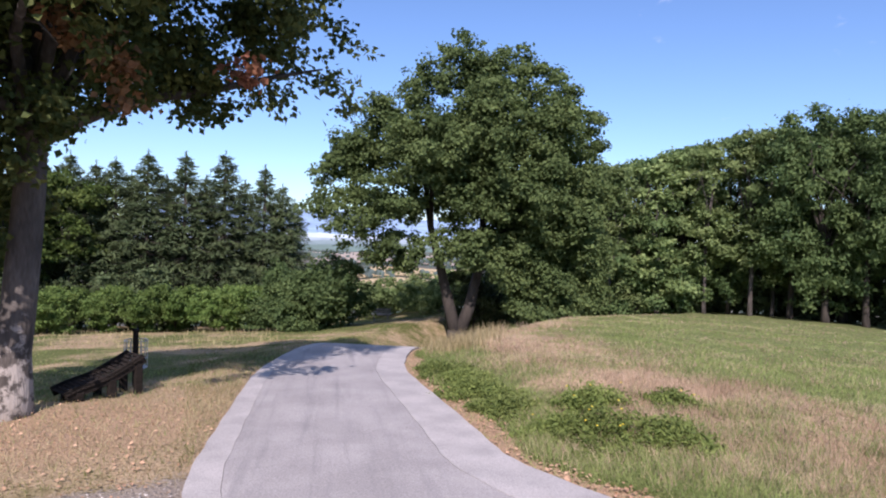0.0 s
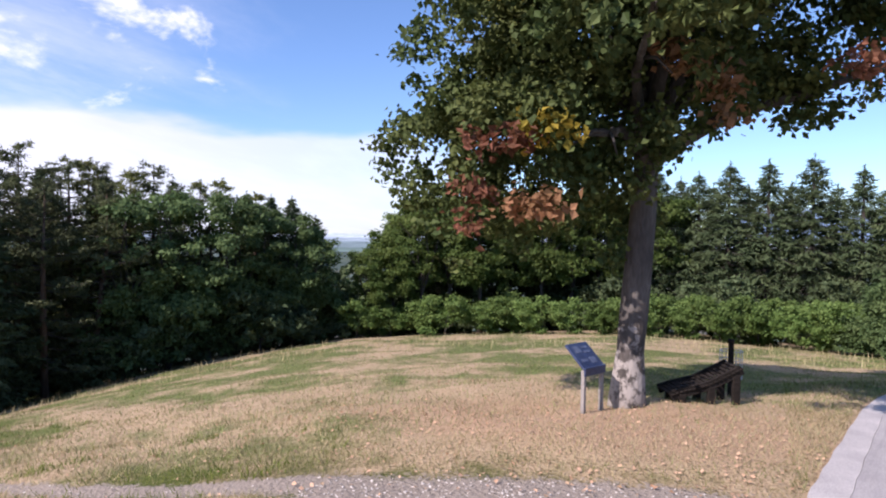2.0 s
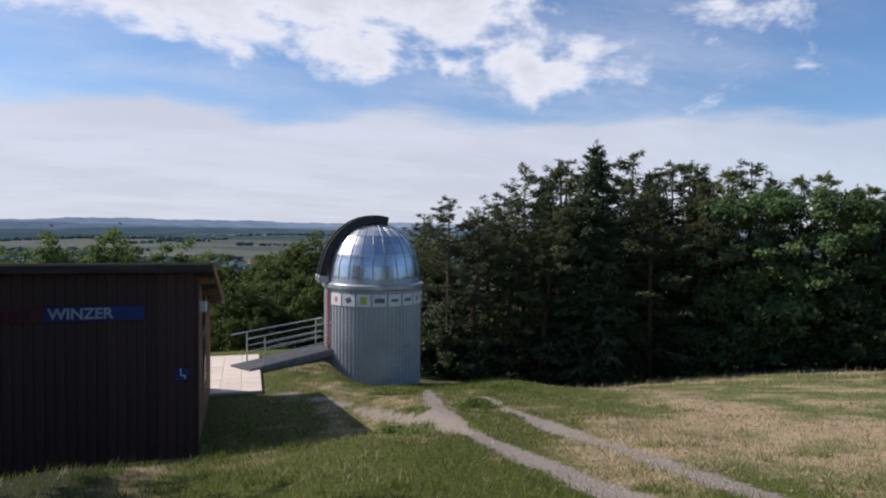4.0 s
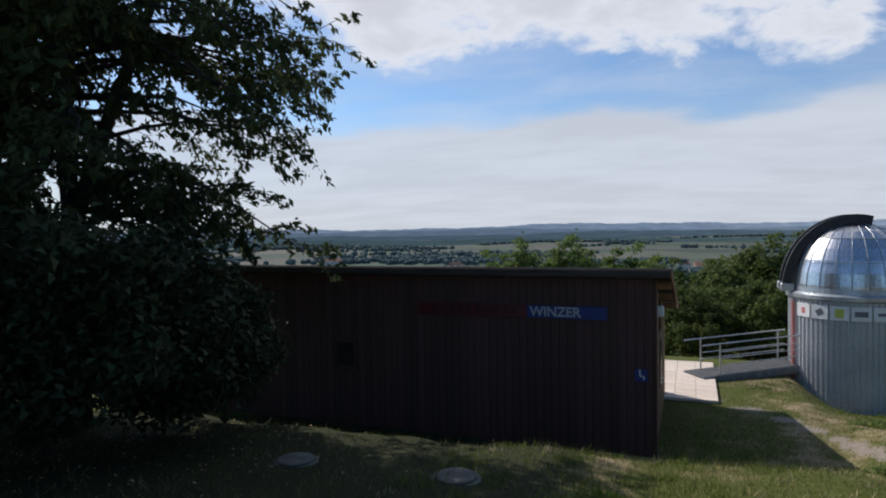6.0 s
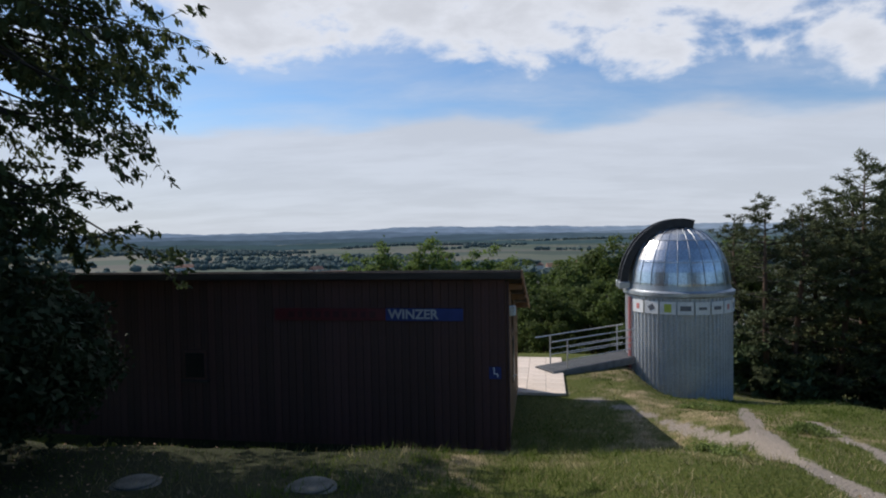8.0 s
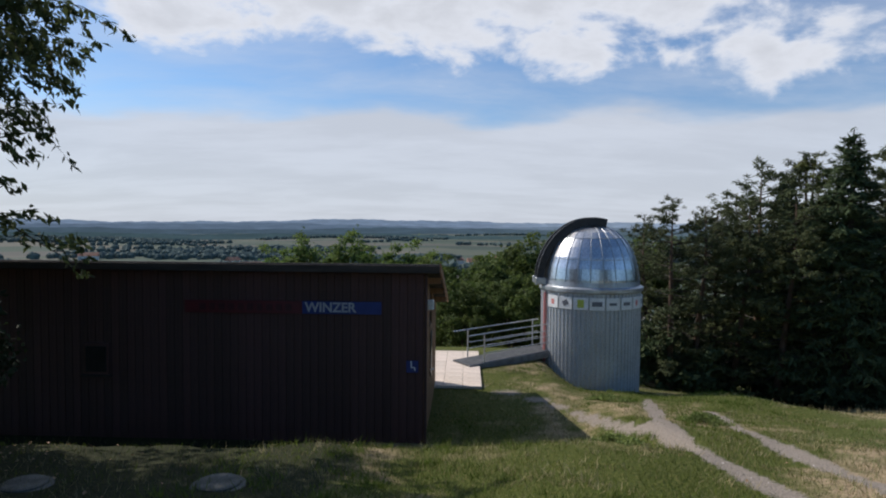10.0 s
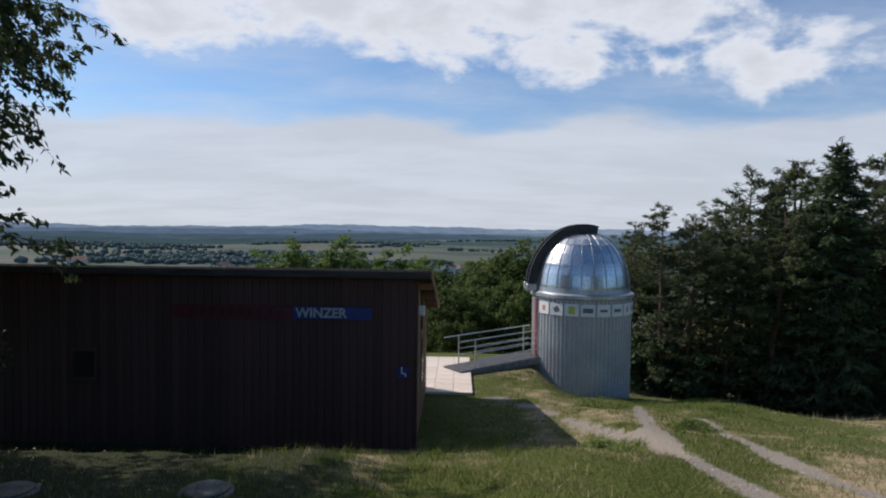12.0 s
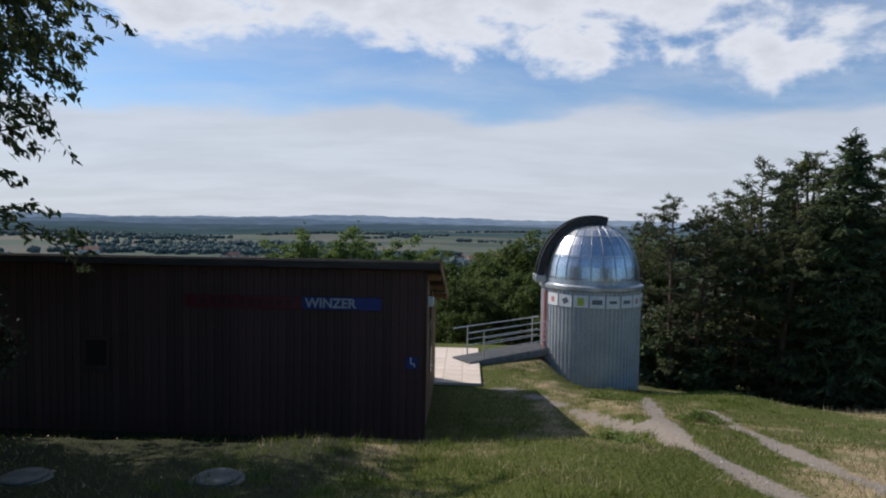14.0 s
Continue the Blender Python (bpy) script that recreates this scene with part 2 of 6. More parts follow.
def land(x, y):
    """Height of the ground."""
    x, y = np.asarray(x, float), np.asarray(y, float)
    d = np.hypot(x, y)
    bearing = np.degrees(np.arctan2(-x, y))
    s = np.interp(bearing, SLOPE_AT, SLOPE)
    near = np.minimum(d, 48)
    z = -s * near * near / (near + 5) - 0.21 * np.maximum(d - 48, 0)
    # the valley floor, gently rolling
    roll = 5 * np.sin(x / 310 + 1) * np.sin(y / 270) + 3 * np.sin(x / 140 + y / 190)
    floor = -52 + roll * smooth(250, 600, d)
    k = 9.0
    z = floor + k * np.logaddexp(0, (z - floor) / k)
    # small unevenness
    z = z + smooth(1, 6, d) * (0.05 * np.sin(x * 1.3 + 0.6 * y) * np.sin(y * 1.1 - 0.4 * x) + 0.02 * np.sin(3.1 * x) * np.sin(2.7 * y + 1))
    # the meadow falls away towards the forest
    z = z - 0.75 * smooth(15, 33, d) * np.exp(-(((bearing + 31) / 13.0) ** 2))
    # terrace for hut and pad
    u, v = in_hut(x, y)
    m = smooth(2.6, 1.2, np.maximum(np.maximum(u - 1.8, -16 - u), np.maximum(-0.6 - v, v - 8.6)))
    z = z * (1 - m) + TERRACE * m
    # grassy shoulder beside the dome
    z = z + 0.35 * np.exp(-(((x - 9.2) / 2.0) ** 2 + ((y - 17.5) / 2.2) ** 2))
    # lane in its bed, with a bank along its right side
    w = d < 48
    if np.any(w):
        dist, extra = to_line(LANE_LINE, x[w] if x.ndim else x, y[w] if y.ndim else y)
        off = np.abs(dist) - extra[..., 1]
        keep = smooth(2.6, 0.25, off)
        zz = z[w] if x.ndim else z
        along = smooth(1.5, 6.0, x[w] if x.ndim else x)
        bank = np.where(dist > 0, smooth(0.25, 2.3, off) * (0.16 + 0.16 * smooth(8, 15, x[w] if x.ndim else x)) * along * smooth(16, 6, off), 0)
        zz = zz * (1 - keep) + (extra[..., 0] - 0.05 * smooth(-0.12, 0.2, -off)) * keep
        zz = zz + bank
        if x.ndim:
            z[w] = zz
        else:
            z = zz
    return z


def spot(bearing, d, lift=0.0):
    """A place on the ground at that bearing (degrees to the left of north) and distance."""
    x, y = -math.sin(radians(bearing)) * d, math.cos(radians(bearing)) * d
    return Vector((x, y, float(land(np.array([x]), np.array([y]))[0]) + lift))


# ---------------------------------------------------------------- building helpers
def part(name, bm, material, parent=None, label="", smooth_faces=False):
    """Links a bmesh as one mesh object, under a thing or a part."""
    me = bpy.data.meshes.new(name)
    bm.to_mesh(me)
    bm.free()
    me.materials.append(material)
    if smooth_faces:
        me.shade_smooth()
    ob = new(name, me)
    if parent is not None:
        ob.parent = parent
    if label:
        tagged(ob, label)
    return ob


def mesh_part(name, verts, faces, material, parent=None, label="", smooth_faces=False):
    me = bpy.data.meshes.new(name)
    verts, faces = np.asarray(verts, np.float32), np.asarray(faces, np.int32)
    n = faces.shape[1]
    me.vertices.add(len(verts))
    me.vertices.foreach_set("co", verts.ravel())
    me.loops.add(faces.size)
    me.loops.foreach_set("vertex_index", faces.ravel())
    me.polygons.add(len(faces))
    me.polygons.foreach_set("loop_start", np.arange(0, faces.size, n, dtype=np.int32))
    me.materials.append(material)
    me.update(calc_edges=True)
    if smooth_faces:
        me.shade_smooth()
    else:
        me.shade_flat()
    ob = new(name, me)
    if parent is not None:
        ob.parent = parent
    if label:
        tagged(ob, label)
    return ob


def thing(name, m, label, category, group=""):
    ob = new(name)
    ob.empty_display_size = 0.2
    ob.matrix_world = m
    return tagged(ob, label, category, group)


def box(size, at=(0, 0, 0), bevel=0.0, turn=None, bm=None):
    """A bevelled box, centred."""
    bm = bm or bmesh.new()
    m = Matrix.Translation(at) @ (turn.to_4x4() if turn is not None else Matrix.Identity(4)) @ Matrix.Diagonal((*size, 1))
    made = bmesh.ops.create_cube(bm, size=1, matrix=m)["verts"]
    if bevel:
        edges = {e for v in made for e in v.link_edges}
        bmesh.ops.bevel(bm, geom=list(edges), offset=bevel, segments=1, affect="EDGES")
    return bm


def tube(points, radii, sides=8, bm=None, caps=True):
    """A tapered tube along points."""
    bm = bm or bmesh.new()
    rings = []
    pts = [Vector(p) for p in points]
    for i, p in enumerate(pts):
        ahead = (pts[min(i + 1, len(pts) - 1)] - pts[max(i - 1, 0)]).normalized()
        q = ahead.to_track_quat("Z", "Y")
        rings.append([bm.verts.new(p + q @ Vector((math.cos(a) * radii[i], math.sin(a) * radii[i], 0))) for a in np.linspace(0, 2 * math.pi, sides, endpoint=False)])
    for a, b in zip(rings[:-1], rings[1:]):
        for k in range(sides):
            bm.faces.new((a[k], a[(k + 1) % sides], b[(k + 1) % sides], b[k]))
    if caps:
        bm.faces.new(rings[0][::-1])
        bm.faces.new(rings[-1])
    return bm


# ---------------------------------------------------------------- ground
RUT_A = spline(((6.0, 16.6, .14), (5.0, 13.4, .18), (4.18, 10.3, .22), (3.85, 7.6, .2), (3.9, 5.0, .23), (4.3, 2.6, .42), (5.0, 0.2, 0.8)), 6)
RUT_B = spline(((6.6, 14.3, .14), (5.9, 11.4, .18), (5.3, 8.2, .2), (4.98, 5.7, .2), (5.15, 3.4, .3), (5.5, 1.2, .55), (5.7, 0.0, 0.7)), 6)
BRANCH = spline(((4.2, 10.6, .17), (4.0, 12.0, .19), (3.5, 14.2, .19), (2.7, 15.6, .2), (1.4, 16.6, .24)), 6)
TREE_AT = (10.35, 0.70)


def patches(x, y):
    """Irregular patches, 0 to 1, some metres across with smaller ones in them."""
    s = np.zeros_like(x)
    for k, (f, a) in enumerate(((0.55, 1.0), (0.8, 0.9), (1.25, 0.75), (1.9, 0.6), (3.1, 0.45), (4.7, 0.35), (7.3, 0.25))):
        c, q = math.cos(2.4 * k), math.sin(2.4 * k)
        u, v = x * c + y * q, -x * q + y * c
        s = s + a * np.sin(f * u + 1.3 * np.sin(0.7 * f * v + k)) * np.sin(0.9 * f * v + 1.1 * np.sin(0.6 * f * u) + 2 * k)
    return np.clip(0.5 + 0.42 * s, 0, 1)


def zones(x, y):
    """How dry the grass is, how bare the soil, and how much fallen foliage lies there."""
    d = np.hypot(x, y)
    bearing = np.degrees(np.arctan2(-x, y))
    wob = patches(x, y)
    meadow = smooth(-28, -42, bearing) * smooth(-122, -108, bearing) * smooth(5, 7, d)
    dry = 0.14 + 0.5 * (wob - 0.4) + meadow * smooth(60, 40, d) * (0.13 + 0.12 * wob + 0.34 * smooth(13, 7, d) * smooth(-42, -64, bearing))
    litter = np.exp(-(((x - 9.0) / 2.6) ** 2 + ((y - 1.2) / 4.4) ** 2))
    dry = np.maximum(dry, 0.95 * np.exp(-(((x - 8.3) / 2.4) ** 2 + ((y - 0.9) / 3.1) ** 2)))
    lane, extra = to_line(LANE_LINE, x, y)
    off = np.abs(lane) - extra[..., 1]
    right = (lane > 0) & (x > 0.5)
    dry = np.where(right, 0.04 + (0.38 + 0.42 * smooth(0.1, 0.8, 0.5 * wob + 0.5 * patches(2.3 * x + 3, 2.3 * y))) * smooth(0.5, 1.7, off - 0.07 * x + 0.5 * wob) * smooth(6.6, 3.6, off + 0.1 * x) + 0.16 * wob * smooth(2, 5, off) + 0.5 * np.exp(-(((x - 14.2) / 1.6) ** 2 + ((y + 8.4) / 1.0) ** 2)), dry)
    bare = np.zeros_like(x)
    for line, k in ((RUT_A, 1.0), (RUT_B, 0.95), (BRANCH, 0.82)):
        dd, e = to_line(line, x, y)
        bare = np.maximum(bare, k * smooth(1.5, 0.4, np.abs(dd) / e[..., 0] + 0.5 * (patches(2.6 * x, 2.6 * y) - 0.5)))
    # gravel apron where the track leaves the lane
    bare = np.maximum(bare, smooth(1.5, 0.2, np.maximum(np.maximum(x - 5.5 + 0.25 * y, 2.0 - x), np.maximum(y - 2.2, -2.6 - y))))
    bare = np.maximum(bare, 0.35 * smooth(0.2, 0.03, off) * right)
    bare = np.maximum(bare, 0.35 * litter)
    litter = np.maximum(litter, 0.95 * smooth(0.42, 0.15, off + 0.25 * (wob - 0.5)) * right)
    # some fallen foliage under the cherry
    u, v = in_hut(x, y)
    shade = smooth(3.2, 0.5, np.hypot(x + 6.2, y - 7.4) - 1)
    litter = np.maximum(litter, 0.22 * shade)
    return np.clip(dry, 0, 1), np.clip(bare, 0, 1), np.clip(litter, 0, 1)


def in_meadow(x, y):
    """The open meadow between the wheel tracks and the woods, 0 to 1."""
    bearing = np.degrees(np.arctan2(-x, y))
    return smooth(-30, -44, bearing) * smooth(-118, -108, bearing) * smooth(6.5, 9, np.hypot(x, y))


def painted_shade(x, y):
    """Ground darkened in its colour for tree shade before the hut, 0 to 1."""
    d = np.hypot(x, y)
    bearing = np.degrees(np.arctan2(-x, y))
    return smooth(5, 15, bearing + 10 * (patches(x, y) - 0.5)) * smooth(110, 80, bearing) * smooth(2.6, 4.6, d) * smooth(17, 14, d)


def ground_material():
    m = bpy.data.materials.new("ground_cover")
    m.use_nodes = True
    nt = m.node_tree
    N, L = nt.nodes.new, nt.links.new
    b = nt.nodes["Principled BSDF"]
    at = N("ShaderNodeAttribute")
    at.attribute_name = "zone"
    sep = N("ShaderNodeSeparateColor")
    L(at.outputs["Color"], sep.inputs[0])
    co = N("ShaderNodeTexCoord")

    def noise_node(scale, detail=5):
        n = N("ShaderNodeTexNoise")
        n.inputs["Scale"].default_value, n.inputs["Detail"].default_value = scale, detail
        L(co.outputs["Object"], n.inputs[0])
        return n.outputs[0]

    def ramp(src, *stops):
        r = N("ShaderNodeValToRGB")
        while len(r.color_ramp.elements) < len(stops):
            r.color_ramp.elements.new(0.5)
        for e, (p, c) in zip(r.color_ramp.elements, stops):
            e.position, e.color = p, (*c, 1)
        L(src, r.inputs[0])
        return r.outputs[0]

    def mix(fac, a, c):
        x = N("ShaderNodeMix")
        x.data_type = "RGBA"
        L(fac, x.inputs["Factor"])
        L(a, x.inputs["A"])
        L(c, x.inputs["B"])
        return x.outputs["Result"]

    def blend(mask, noise_out, amount=0.9, lo=0.42, hi=0.58):
        """A mask with a ragged, speckled edge."""
        a = N("ShaderNodeMath")
        a.operation = "MULTIPLY_ADD"
        L(noise_out, a.inputs[0])
        a.inputs[1].default_value = amount
        s = N("ShaderNodeMath")
        s.operation = "ADD"
        s.inputs[1].default_value = -0.5 * amount
        L(mask, s.inputs[0])
        L(s.outputs[0], a.inputs[2])
        r = N("ShaderNodeMapRange")
        r.interpolation_type = "SMOOTHSTEP"
        L(a.outputs[0], r.inputs[0])
        r.inputs[1].default_value, r.inputs[2].default_value = lo, hi
        return r.outputs[0]

    big, mid, fine, grit = noise_node(0.5), noise_node(2.6), noise_node(22, 4), noise_node(70, 3)
    green = ramp(fine, (0.3, (0.04, 0.056, 0.011)), (0.52, (0.08, 0.096, 0.019)), (0.72, (0.15, 0.135, 0.045)))
    field = ramp(fine, (0.3, (0.075, 0.095, 0.032)), (0.52, (0.14, 0.165, 0.062)), (0.72, (0.23, 0.235, 0.11)))
    green = mix(at.outputs["Alpha"], green, field)
    dry = ramp(fine, (0.28, (0.2, 0.14, 0.085)), (0.5, (0.38, 0.285, 0.175)), (0.72, (0.5, 0.39, 0.26)))
    bare = ramp(grit, (0.3, (0.175, 0.148, 0.118)), (0.55, (0.28, 0.24, 0.2)), (0.75, (0.41, 0.36, 0.31)))
    leaf = ramp(grit, (0.35, (0.25, 0.165, 0.1)), (0.55, (0.43, 0.295, 0.185)), (0.7, (0.56, 0.41, 0.27)))
    c = mix(blend(sep.outputs[0], mid, 0.75, 0.16, 0.7), green, dry)
    c = mix(blend(sep.outputs[2], fine, 1.3, 0.62, 0.78), c, leaf)
    c = mix(blend(sep.outputs[1], fine, 1.25, 0.36, 0.7), c, bare)
    # near-black ground tone: shade painted in under the trees
    shade_mask = N("ShaderNodeAttribute")
    shade_mask.attribute_name = "painted_shade"
    shade_tone = ramp(fine, (0.3, (0.016, 0.019, 0.009)), (0.52, (0.028, 0.034, 0.013)), (0.72, (0.06, 0.055, 0.028)))
    c = mix(blend(shade_mask.outputs["Fac"], mid, 0.6, 0.3, 0.7), c, shade_tone)
    # fields of the valley, their colours greyed towards blue as distance haze
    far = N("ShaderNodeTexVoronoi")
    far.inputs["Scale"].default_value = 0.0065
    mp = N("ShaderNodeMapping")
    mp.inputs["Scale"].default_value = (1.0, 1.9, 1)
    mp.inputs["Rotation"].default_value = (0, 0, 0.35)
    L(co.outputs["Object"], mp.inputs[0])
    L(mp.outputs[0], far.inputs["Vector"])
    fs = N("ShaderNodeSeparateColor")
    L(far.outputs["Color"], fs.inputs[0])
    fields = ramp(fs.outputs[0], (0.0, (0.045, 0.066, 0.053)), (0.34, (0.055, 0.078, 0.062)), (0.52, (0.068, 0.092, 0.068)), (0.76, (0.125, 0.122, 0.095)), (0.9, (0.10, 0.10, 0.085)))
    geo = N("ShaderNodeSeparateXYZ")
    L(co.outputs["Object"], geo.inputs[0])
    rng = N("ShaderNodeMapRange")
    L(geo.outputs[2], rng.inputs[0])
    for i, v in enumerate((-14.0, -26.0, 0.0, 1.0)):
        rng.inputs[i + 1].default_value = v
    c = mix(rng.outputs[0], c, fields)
    L(c, b.inputs["Base Color"])
    b.inputs["Roughness"].default_value = 0.95
    b.inputs["Specular IOR Level"].default_value = 0.15
    bp = N("ShaderNodeBump")
    bp.inputs["Strength"].default_value, bp.inputs["Distance"].default_value = 0.8, 0.05
    L(fine, bp.inputs["Height"])
    L(bp.outputs[0], b.inputs["Normal"])
    return m


def build_ground():
    spokes, rings = 600, 215
    radii = np.concatenate([[0.01], np.geomspace(0.25, 60, 164), np.geomspace(61.5, 4700, 50)])
    a = np.linspace(0, 2 * np.pi, spokes, endpoint=False)
    x, y = np.outer(radii, -np.sin(a)).ravel(), np.outer(radii, np.cos(a)).ravel()
    z = land(x, y)
    v = np.vstack([np.stack([x, y, z], 1), [[0, 0, float(land(np.array([0.0]), np.array([0.0]))[0])]]])
    i, j = np.meshgrid(np.arange(rings - 1), np.arange(spokes), indexing="ij")
    k = (j + 1) % spokes
    quads = np.stack([i * spokes + j, (i + 1) * spokes + j, (i + 1) * spokes + k, i * spokes + k], -1).reshape(-1, 4)[:, ::-1]
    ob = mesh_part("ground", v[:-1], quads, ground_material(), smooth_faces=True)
    near = np.hypot(x, y) < 62
    zone = np.zeros((len(x), 4), np.float32)
    zone[:, 3] = 0
    zone[near, 0], zone[near, 1], zone[near, 2] = zones(x[near], y[near])
    lane, extra = to_line(LANE_LINE, x[near], y[near])
    zone[near, 3] = np.maximum(smooth(0.1, 0.8, lane - extra[..., 1]) * smooth(0.0, 3.0, x[near]), 0.6 * in_meadow(x[near], y[near]))
    at = ob.data.attributes.new("zone", "FLOAT_COLOR", "POINT")
    at.data.foreach_set("color", zone.ravel())
    w = ob.data.attributes.new("painted_shade", "FLOAT", "POINT")
    w.data.foreach_set("value", painted_shade(x, y).astype(np.float32))
    return tagged(ob, "grassy hilltop with dry meadow, green verge and wheel tracks", "ground", kind="structure")


ground = build_ground()

ASPHALT = mat("old_asphalt", (0.295, 0.28, 0.274), (0.375, 0.358, 0.348), scale=1.1, fine=60, rough=0.9, bump=0.3, c3=(0.325, 0.31, 0.303))


def wear_streaks(m, turn, dark):
    """Darker tyre streaks and mended cracks running along the lane."""
    nt = m.node_tree
    N, L = nt.nodes.new, nt.links.new
    b = nt.nodes["Principled BSDF"]
    before = b.inputs["Base Color"].links[0].from_socket
    co = N("ShaderNodeTexCoord")
    mp = N("ShaderNodeMapping")
    mp.vector_type = "TEXTURE"
    mp.inputs["Rotation"].default_value = (0, 0, turn)
    mp.inputs["Scale"].default_value = (4.4, 0.22, 1)
    L(co.outputs["Object"], mp.inputs[0])
    n = N("ShaderNodeTexNoise")
    n.inputs["Scale"].default_value, n.inputs["Detail"].default_value, n.inputs["Roughness"].default_value = 1.0, 7, 0.65
    L(mp.outputs[0], n.inputs[0])
    r = N("ShaderNodeMapRange")
    r.interpolation_type = "SMOOTHSTEP"
    L(n.outputs[0], r.inputs[0])
    for i, v in enumerate((0.49, 0.72, 0.0, 0.5)):
        r.inputs[i + 1].default_value = v
    mx = N("ShaderNodeMix")
    mx.data_type = "RGBA"
    L(r.outputs[0], mx.inputs["Factor"])
    L(before, mx.inputs["A"])
    mx.inputs["B"].default_value = (*dark, 1)
    L(mx.outputs["Result"], b.inputs["Base Color"])


wear_streaks(ASPHALT, radians(-19), (0.18, 0.175, 0.18))
EDGE = mat("pale_concrete", (0.35, 0.335, 0.325), (0.44, 0.42, 0.405), scale=2.0, fine=70, rough=0.9, bump=0.25)


def ribbon(name, line, left, right, lift, material, thick=0.08):
    """A strip of the lane between two offsets from its centre line (shares of the half width), with edges."""
    v = []
    for i, p in enumerate(line):
        q, o = line[min(i + 1, len(line) - 1)], line[max(i - 1, 0)]
        n = Vector((q[1] - o[1], -(q[0] - o[0]))).normalized()
        for s in (left, right):
            off = s * p[3] if abs(s) <= 1 else s
            wob = 0.008 * math.sin(i * 1.7 + s * 5) + 0.008 * math.sin(i * 0.6)
            x, y = p[0] + n.x * (off + wob), p[1] + n.y * (off + wob)
            v += [(x, y, p[2] + lift), (x, y, p[2] + lift - thick)]
    f = []
    for i in range(len(line) - 1):
        a, b = 4 * i, 4 * i + 4
        f += [(a, a + 2, b + 2, b), (a + 1, a, b, b + 1), (a + 2, a + 3, b + 3, b + 2)]
    return mesh_part(name, v, [q[::-1] for q in f], material)


tagged(ribbon("road", LANE_LINE, -0.80, 0.58, 0.026, ASPHALT), "narrow lane of worn pale grey asphalt", "road", kind="structure")
tagged(ribbon("road_edge_left", LANE_LINE, -1.0, -0.803, 0.022, EDGE), "pale concrete edge strip of the lane", "road edge", kind="structure")
tagged(ribbon("road_edge_right", LANE_LINE, 0.583, 1.0, 0.030, EDGE), "broad pale concrete gutter strip of the lane", "road edge", kind="structure")


# ---------------------------------------------------------------- foliage
def leaves(centres, size, out=None, rng=None, droop=0.25, long=1.5, fold=0.35, axis=None, facing=0.9, simple=False):
    """Folded leaves of four points each, or simple ones of three for trees far off; returns vertices and triangles."""
    n = len(centres)
    size = size * rng.uniform(0.65, 1.3, n)
    nor = rng.normal(size=(n, 3))
    nor[:, 2] += 0.7
    if out is not None:
        nor += out * facing
    nor /= np.linalg.norm(nor, axis=1)[:, None]
    ax = rng.normal(size=(n, 3))
    ax[:, 2] -= droop * 2
    if axis is not None:
        ax = axis * 2.2 + ax * 0.55
    ax -= nor * (ax * nor).sum(1)[:, None]
    ax /= np.linalg.norm(ax, axis=1)[:, None] + 1e-9
    bi = np.cross(nor, ax)
    L, W = (size * long / 2)[:, None], (size / 2)[:, None]
    if simple:
        v = np.stack([centres - ax * L - bi * W * 0.55, centres + bi * W * 1.05, centres + ax * L - bi * W * 0.45], 1).reshape(-1, 3)
        return v, np.arange(3 * n).reshape(-1, 3)
    v = np.stack([centres - ax * L, centres + bi * W + nor * W * fold - ax * L * 0.1, centres + ax * L, centres - bi * W + nor * W * fold - ax * L * 0.1], 1).reshape(-1, 3)
    b = 4 * np.arange(n)[:, None]
    f = np.concatenate([b + [0, 1, 2], b + [0, 2, 3]], 1).reshape(-1, 3)
    return v, f


def lobe_points(lobes, clusters, per, spread, rng, hollow=0.45, shoots=0.10):
    """Leaf places in clumps over ball-like lobes (x, y, z, r): every lobe carries smaller boughs of clustered tufts, with gaps between them."""
    lobes = np.array(lobes, float)
    w = lobes[:, 3] ** 2
    total = max(len(lobes) * 4, clusters // 9)
    pick = rng.choice(len(lobes), total, p=w / w.sum())
    d = rng.normal(size=(total, 3))
    d[:, 2] += 0.15
    d /= np.linalg.norm(d, axis=1)[:, None]
    r = lobes[pick, 3] * (hollow + (0.98 - hollow) * rng.random(total) ** 0.5)
    # some boughs stand out beyond the rest
    r = r * np.where(rng.random(total) < shoots, rng.uniform(1.1, 1.35, total), 1.0)
    bough = lobes[pick, :3] + d * r[:, None] * [1, 1, 0.88]
    size = np.clip(lobes[pick, 3] * rng.uniform(0.22, 0.42, total), spread * 1.2, 1.0)
    own = rng.choice(total, clusters, p=size ** 2 / (size ** 2).sum())
    e = rng.normal(size=(clusters, 3)) + d[own] * 0.7
    e[:, 2] += 0.35
    e /= np.linalg.norm(e, axis=1)[:, None]
    c = bough[own] + e * (size[own] * (0.35 + 0.65 * rng.random(clusters) ** 0.5))[:, None] * [1, 1, 0.7]
    pts = np.repeat(c, per, 0) + rng.normal(size=(clusters * per, 3)) * spread * [1, 1, 0.65]
    return pts, np.repeat(e, per, 0)


